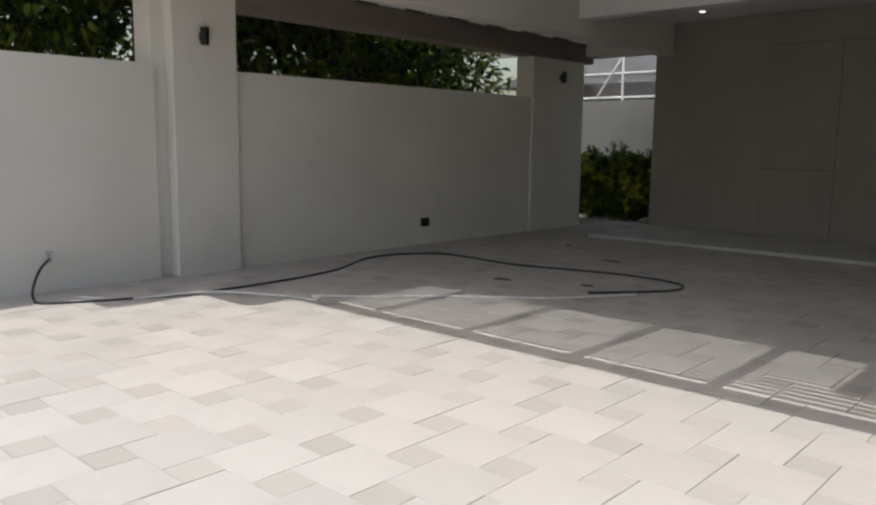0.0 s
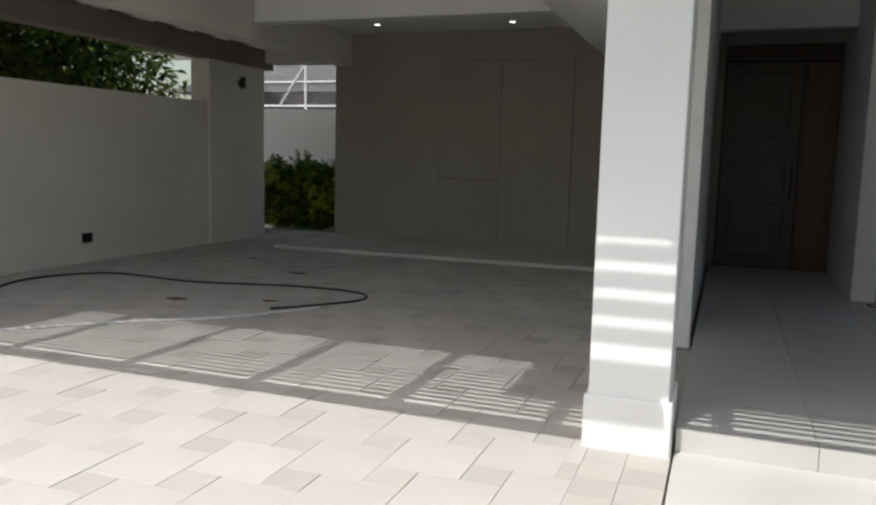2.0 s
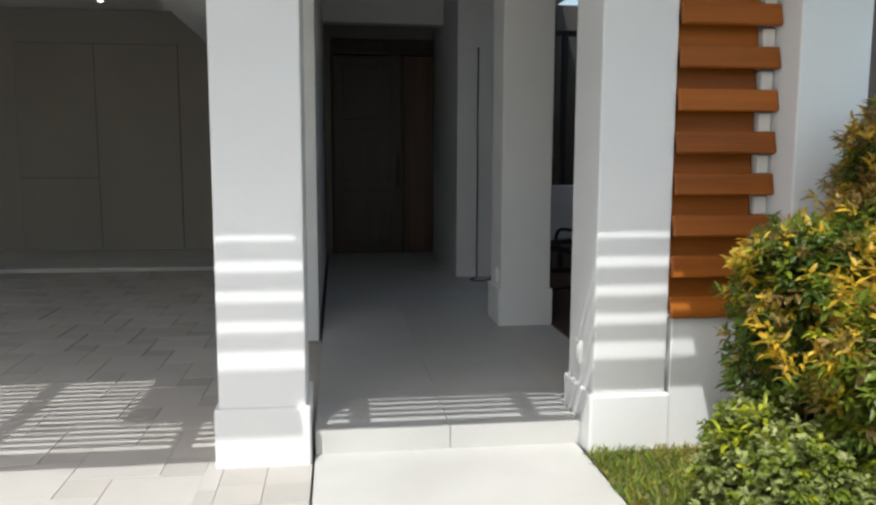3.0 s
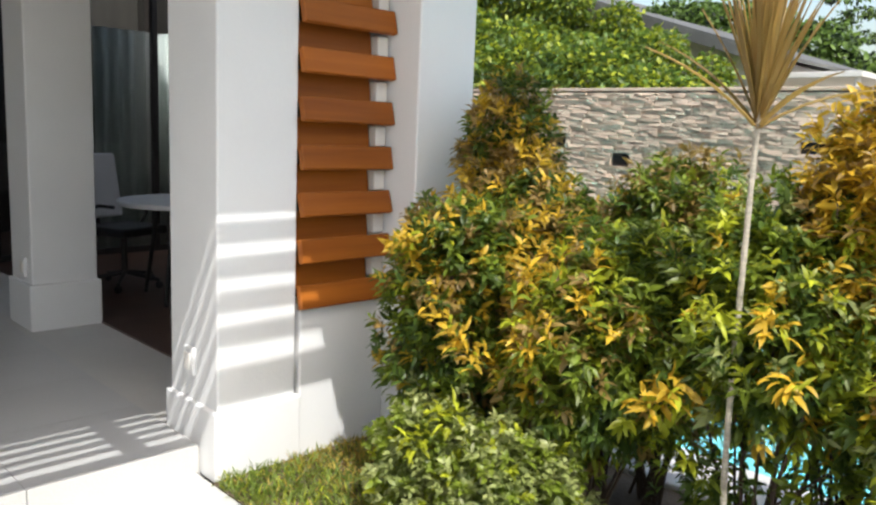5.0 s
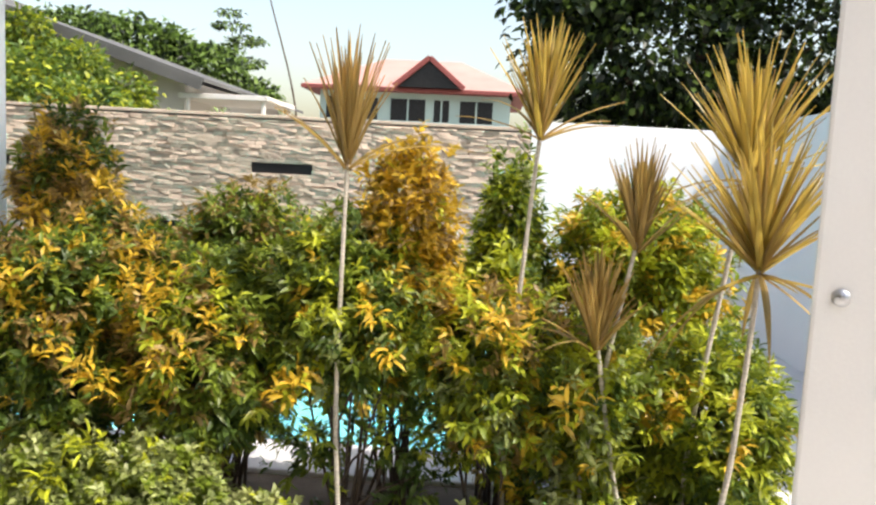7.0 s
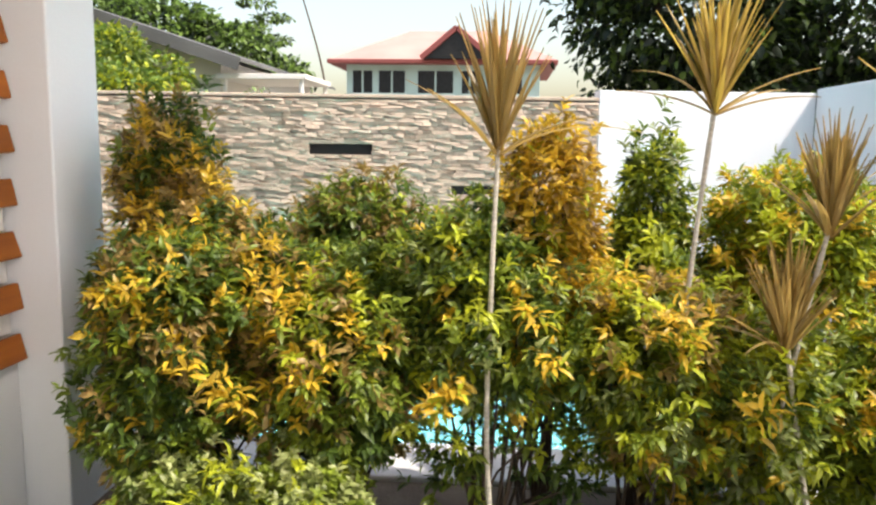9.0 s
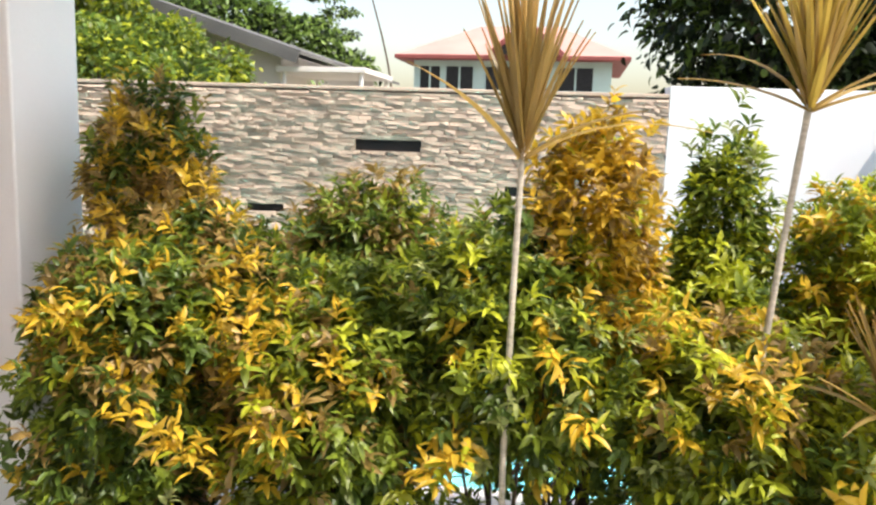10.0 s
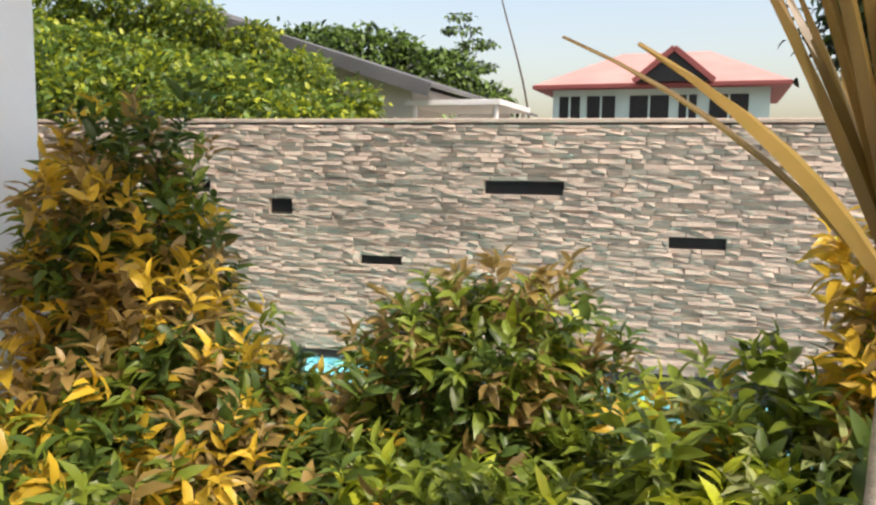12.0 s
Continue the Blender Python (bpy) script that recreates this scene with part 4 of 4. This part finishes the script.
# bright young shoots hanging out of the face of the hedge
def young_shoot(at, size, mat, seed, label):
    rng = np.random.default_rng(seed)
    near = min((o for o in bpy.data.objects if o.name.startswith("hedge_shrub") and o.parent is None), key=lambda o: abs(o.matrix_world.translation.y - at[1]))
    n = 26
    ang = np.arange(n) * 2.4
    out = np.stack([-0.55 + 0.8 * np.cos(ang), np.sin(ang), 0.35 + 0.5 * rng.normal(size=n)], 1)
    way = unit(out)
    pos = np.array(at) + way * 0.012 + rng.normal(size=(n, 3)) * 0.022
    v, f = leaf_arrays(pos, way, size * (0.42 + 0.34 * rng.random(n)), size * 0.21 * (0.8 + 0.4 * rng.random(n)), rng, 0.5)
    base = near.matrix_world.translation
    ob = new("young_shoot", leaf_mesh("young_shoot", v - np.array(base), f, [mat, LIME], np.repeat((rng.random(n) > 0.85).astype(int), 6)))
    ob.parent = near
    tagged(ob, label)


for k, (x, y, z, size) in enumerate([(2.28, -1.71, 0.74, 0.105), (2.26, -1.66, 0.69, 0.09), (2.30, -1.95, 0.99, 0.09), (2.30, -2.01, 0.83, 0.08), (2.16, -0.87, 0.83, 0.08), (2.15, -0.99, 0.75, 0.085), (2.18, -1.02, 0.70, 0.08), (2.22, -2.67, 0.72, 0.1), (2.36, -2.23, 1.11, 0.08), (2.3, -2.44, 0.91, 0.08), (2.28, -2.40, 0.98, 0.075), (2.16, -0.72, 1.06, 0.07), (2.18, -0.80, 1.09, 0.075), (2.2, -0.62, 1.02, 0.07)]):
    young_shoot((x, y, z), size, GOLD, 300 + k, "cluster of golden young leaves")
for k, (x, y, z, size) in enumerate([(2.06, -1.05, 0.52, 0.085), (2.04, -0.92, 0.40, 0.09), (2.3, -1.8, 0.97, 0.08), (2.32, -2.3, 1.0, 0.08)]):
    young_shoot((x, y, z), size, LIME, 330 + k, "cluster of lime-yellow young leaves")

# ---------- cane plants ----------
cane_plant((2.40, -1.86, 0), (2.36, -1.84, 1.54), 58, 0.42, 1, BLADE, "tall single cane with a bronze leaf tuft", None, 0.56)
cane_plant((2.52, -2.47, 0), (2.43, -2.52, 1.68), 90, 0.36, 2, BLADEY, "tall single cane with a yellow-green leaf tuft", None, 0.66)
cane_plant((2.02, -2.95, 0), (1.96, -3.16, 1.29), 110, 0.40, 3, BLADEY, "bent cane with a wide golden leaf tuft", (-0.02, -0.08, 0), 1.25)
cane_plant((2.36, -2.72, 0), (2.38, -2.88, 1.30), 80, 0.32, 4, BLADE, "thin cane with a bronze leaf tuft", None, 0.5)
cane_plant((2.30, -2.98, 0), (2.32, -2.75, 0.94), 80, 0.30, 5, BLADE, "short leaning cane with a bronze leaf tuft", None, 0.62)
cane_plant((2.45, -3.12, 0), (2.30, -3.22, 1.56), 100, 0.42, 6, BLADEY, "tall cane with a wide golden leaf tuft", None, 1.0)

# ---------- grass ----------
rng = np.random.default_rng(5)
ng = 17000
gx, gy = 1.77 + rng.random(ng) * 0.75, -3.3 + rng.random(ng) * 3.28
keep = gx < 2.05 + 0.55 * np.clip((gy + 0.8) / 0.6, -0.2, 1.0) + rng.normal(size=ng) * 0.04
gx, gy = gx[keep], gy[keep]
ng = len(gx)
gp_ = np.stack([gx, gy, np.full(ng, -0.008)], 1)
gwy = unit(np.stack([rng.normal(size=ng) * 0.5, rng.normal(size=ng) * 0.5, np.ones(ng)], 1))
gv, gf = leaf_arrays(gp_, gwy, 0.035 + 0.035 * rng.random(ng), 0.005 + 0.003 * rng.random(ng), rng, 0.4)
tagged(new("grass", leaf_mesh("grass", gv, gf, [GRASS, LIME, BLADEY], np.repeat(np.where(rng.random(ng) < np.clip((gx - 2.0) * 1.6, 0.08, 0.75), 2, rng.choice(2, ng, p=(0.88, 0.12))), 6))), "short green and straw-coloured lawn grass", "grass", kind="stuff")

# ---------- hoses, tap, fittings ----------
thing("garden_hose", tube(curve_points([(-6.92, -1.35, 0.33), (-6.82, -1.5, 0.22), (-6.62, -1.63, 0.03), (-6.35, -1.54, 0.012), (-5.95, -0.55, 0.012), (-5.9, 0.5, 0.012), (-6.05, 1.4, 0.012), (-6.5, 2.45, 0.012), (-6.1, 3.25, 0.012), (-4.9, 3.22, 0.012), (-3.7, 3.5, 0.012), (-2.95, 3.45, 0.012), (-2.75, 3.1, 0.012), (-3.05, 2.6, 0.012), (-3.3, 2.3, 0.012)], 10), 0.0125, 8), HOSEB, "black rubber garden hose lying over the drive", "hose")
thing("garden_hose", tube(curve_points([(-6.5, -1.3, 0.01), (-6.1, -1.0, 0.01), (-5.78, -0.34, 0.034), (-5.2, 0.1, 0.01), (-4.9, 0.16, 0.01), (-4.93, 0.28, 0.01), (-5.05, 0.3, 0.01), (-4.7, 0.6, 0.01), (-4.16, 1.18, 0.01), (-3.4, 1.85, 0.01), (-2.87, 2.48, 0.034)], 10), 0.011, 8), HOSEW, "pale rubber hose lying over the drive", "hose")
tap = holder("garden_tap", (-6.98, -1.35, 0.33), "small metal wall tap with a black hose", "tap")
part("spout", tube(curve_points([(0, 0, 0.02), (0.05, 0, 0.03), (0.08, 0, 0.0), (0.08, 0, -0.04)], 5), 0.012), STEEL, tap)
part("lever", solid(bmesh.new(), (0.03, -0.035, 0.05), (0.05, 0.035, 0.062), 0.004), STEEL, tap)


STAINS = [(-4.39, 2.35, 0.12), (-3.54, 2.67, 0.1), (-4.24, 4.38, 0.12), (-5.44, 5.27, 0.08), (-4.86, 6.88, 0.1)]


def oil_stain(x, y, r, seed):
    rng, bm = random.Random(seed), bmesh.new()
    top = [bm.verts.new((r * rng.uniform(0.5, 1.1) * math.cos(a * 0.45), 0.6 * r * rng.uniform(0.5, 1.1) * math.sin(a * 0.45), 0.006)) for a in range(14)]
    low = [bm.verts.new((v.co.x * 1.05, v.co.y * 1.05, 0.001)) for v in top]
    bm.faces.new(top)
    for i in range(14):
        bm.faces.new((low[i], low[(i + 1) % 14], top[(i + 1) % 14], top[i]))
    thing("oil_stain", bm, STAIN, "dark oily stain soaked into the pavers", "stain", "stains on the drive", "structure").matrix_world = pose(x, y, 0)


for k, (x, y, r) in enumerate(STAINS):
    oil_stain(x, y, r, k)


def plate(name, at, size, mat, label, category, rz=0, face=BLACK):
    ob = holder(name, (*at, 0, 0, rz), label, category)
    w, h = size
    block("cover", (-w / 2, -0.018, -h / 2), (w / 2, 0, h / 2), mat, ob, 0.004)
    block("insert", (-w * 0.3, -0.024, -h * 0.3), (w * 0.3, -0.018, h * 0.3), face, ob, 0.002)
    return ob


plate("floor_level_light", (-6.98, 3.85, 0.32), (0.16, 0.12), BLACK, "small dark recessed wall light", "lamp", 90)


def wall_lamp(at, rz):
    ob = holder("wall_lamp", (*at, 0, 0, rz), "small dark metal wall lamp on the pillar", "lamp", "wall lamps on the pillars")
    part("body", rod(bmesh.new(), (0, -0.07, -0.09), (0, -0.07, 0.09), 0.045, None, 20), DARKM, ob)
    block("bracket", (-0.03, -0.04, -0.04), (0.03, 0, 0.04), DARKM, ob)
    return ob


wall_lamp((-6.90, 0.30, 2.53), 90)
wall_lamp((-6.95, 7.16, 2.57), 90)
plate("socket", (1.81, 0.24, 0.45), (0.08, 0.12), WHITE, "white wall socket on the column", "socket", -90, CREAM)
plate("socket", (1.85, 2.55, 0.5), (0.08, 0.12), WHITE, "white wall socket on the inner column", "socket", -90, CREAM)
thing("power_cable", tube(curve_points([(2.1, 4.92, 2.6), (2.1, 4.91, 1.2), (2.1, 4.9, 0.3), (2.08, 4.8, 0.13), (1.98, 4.62, 0.127), (2.08, 4.5, 0.127), (2.25, 4.7, 0.127)], 8), 0.007, 7), BLACK, "black power cable hanging down the wall", "cable")


def downlight(x, y, z):
    ob = holder("downlight", (x, y, z), "small round recessed ceiling spot, lit", "lamp", "ceiling spots")
    bm = bmesh.new()
    rod(bm, (0, 0, -0.012), (0, 0, 0.0), 0.055, 0.06, 20)
    part("rim", bm, WHITE, ob)
    lens = rod(bmesh.new(), (0, 0, -0.016), (0, 0, -0.012), 0.04, None, 16)
    part("lens", lens, LAMPON, ob, "glowing lens")
    return ob


downlight(-2.55, 7.75, SLAB)
downlight(-4.7, 7.6, SLAB)
downlight(1.1, 4.0, SLAB)

# flush store doors in the back wall, with dark gaps round them
store = holder("store_doors", (0, 8.44, 0.05), "flush grey painted store doors with dark hairline gaps", "door", kind="structure")
block("backing", (-3.96, -0.004, 0.0), (-1.70, -0.001, 2.97), BLACK, store, 0)
for x0, x1, z0, z1 in ((-3.953, -2.871, 0.0, 1.048), (-2.864, -1.707, 0.0, 2.963), (-3.953, -2.871, 1.055, 2.963)):
    block("door_leaf", (x0, -0.022, z0), (x1, -0.005, z1), GREYW, store, 0.004)

# ---------- pavers ----------
def paver(size):
    bm = bmesh.new()
    solid(bm, (0.0015, 0.0015, -0.05), (size - 0.0015, size - 0.0015, 0.0), 0)
    top = [e for e in bm.edges if all(v.co.z > -0.001 for v in e.verts)]
    bmesh.ops.bevel(bm, geom=top, offset=0.002, segments=1, affect="EDGES")
    return bm


drive = holder("driveway", (0, 0, 0), "drive of pale square pavers with small grey squares between", "paving", kind="structure")
BIG, SMALL = mesh_of("paver", paver(0.4), PAVE), mesh_of("small_paver", paver(0.2), PAVED)
rp = random.Random(9)
spots = []
for i in range(-40, 41):
    for j in range(-40, 41):
        x, y = -2.64 + 0.4 * i - 0.2 * j, -2.05 + 0.2 * i + 0.4 * j
        for dx, dy, s in ((0, 0, 0.4), (0.4, 0, 0.2)):
            x0, x1, y0, y1 = max(x + dx, -6.98), min(x + dx + s, 0.04), max(y + dy, -6.5), min(y + dy + s, 9.0)
            if x1 > -5.86 and y0 < 6.45:
                y1 = min(y1, 6.45)
            if x1 - x0 < 0.03 or y1 - y0 < 0.03 or (x1 > -5.86 and y1 > 6.46):
                continue
            spots.append((x0, y0, x1 - x0, y1 - y0, s > 0.3))
# two courses of small squares along the path
for j in range(-33, 12):
    for i in range(2):
        spots.append((0.04 + i * 0.203, j * 0.2, 0.203, 0.2, False))
near = set(sorted(range(len(spots)), key=lambda k: (spots[k][0] + 1.0) ** 2 * 0.6 + (spots[k][1] + 1.0) ** 2)[:300])
rest = {True: bmesh.new(), False: bmesh.new()}
for k, (x, y, sx, sy, big) in enumerate(spots):
    side = 0.4 if big else 0.2
    m = Matrix.Translation((x, y, rp.uniform(-0.0015, 0.0015))) @ pose(0, 0, 0, rp.uniform(-0.25, 0.25), rp.uniform(-0.25, 0.25), 0) @ Matrix.Diagonal((sx / side, sy / side, 1, 1))
    if k in near:
        ob = new("paver", BIG if big else SMALL)
        ob.parent, ob.matrix_local = drive, m
    else:
        n0 = len(rest[big].verts)
        rest[big].from_mesh(BIG if big else SMALL)
        rest[big].verts.ensure_lookup_table()
        for v in rest[big].verts[n0:]:
            v.co = m @ v.co
tagged(part("pavers", rest[True], PAVE, drive), kind="stuff")
tagged(part("small_pavers", rest[False], PAVED, drive), kind="stuff")

# ---------- porch tiles ----------
tile = bmesh.new()
solid(tile, (0.0003, 0.0003, -0.012), (0.5997, 0.5997, 0.0), 0)
TILEM = mesh_of("tile", tile, TILE)
for i in range(2):
    for j in range(12):
        t = new("tile", TILEM)
        t.parent = porch
        t.matrix_local = Matrix.Translation((0.457 + i * 0.66, 0.14 + j * 0.58, 0.119)) @ Matrix.Diagonal((1.095, 0.963, 1, 1))
for i in range(2):
    block("riser_tile", (0.46 + i * 0.66, 0.122, -0.002), (1.117 + i * 0.66, 0.139, 0.118), CONC, porch, 0.003)

# ---------- ledge stones ----------
rs = random.Random(4)
shapes = []
for k in range(24):
    bm = bmesh.new()
    solid(bm, (-0.5, -0.5, -0.5), (0.5, 0.5, 0.5), 0)
    for v in bm.verts:
        if v.co.x < 0:
            v.co += Vector((rs.uniform(-0.12, 0.2), rs.uniform(-0.03, 0.03), rs.uniform(-0.05, 0.05)))
    shapes.append(mesh_of("ledge_stone", bm, STONE))
laid, z = [], 0.0
while z < 1.93:
    h = rs.uniform(0.024, 0.044)
    u = -0.02 - rs.uniform(0, 0.1)
    while u < 7.5:
        L = rs.uniform(0.06, 0.22)
        a, b = max(u, 0.0), min(u + L, 7.6)
        hole = [s for s in SLOTS if a < s[1] and b > s[0] and z + h * 0.6 > s[2] and z + h * 0.4 < s[3]]
        if hole:
            s = hole[0]
            cuts = [(a, s[0]), (s[1], b)]
        else:
            cuts = [(a, b)]
        for a, b in cuts:
            if b - a > 0.02:
                laid.append((a, b, z, h, rs.uniform(0.052, 0.07)))
        u += L
    z += h
pick = set(sorted(range(len(laid)), key=lambda k: abs((laid[k][0] + laid[k][1]) / 2 - 3.6) * 0.5 + abs(laid[k][2] - 1.35))[:300])
restb = bmesh.new()
for k, (a, b, z, h, d) in enumerate(laid):
    m = Matrix.Translation((0.06 - d / 2, (a + b) / 2, z + h / 2)) @ pose(0, 0, 0, rs.uniform(-0.6, 0.6), 0, rs.uniform(-2, 2)) @ Matrix.Diagonal((d, b - a - 0.004, h - 0.003, 1))
    sh = shapes[k % 24]
    if k in pick:
        ob = new("ledge_stone", sh)
        ob.parent, ob.matrix_local = stone, m
    else:
        n0 = len(restb.verts)
        restb.from_mesh(sh)
        restb.verts.ensure_lookup_table()
        for v in restb.verts[n0:]:
            v.co = m @ v.co
tagged(part("ledge_stones", restb, STONE, stone), kind="stuff")
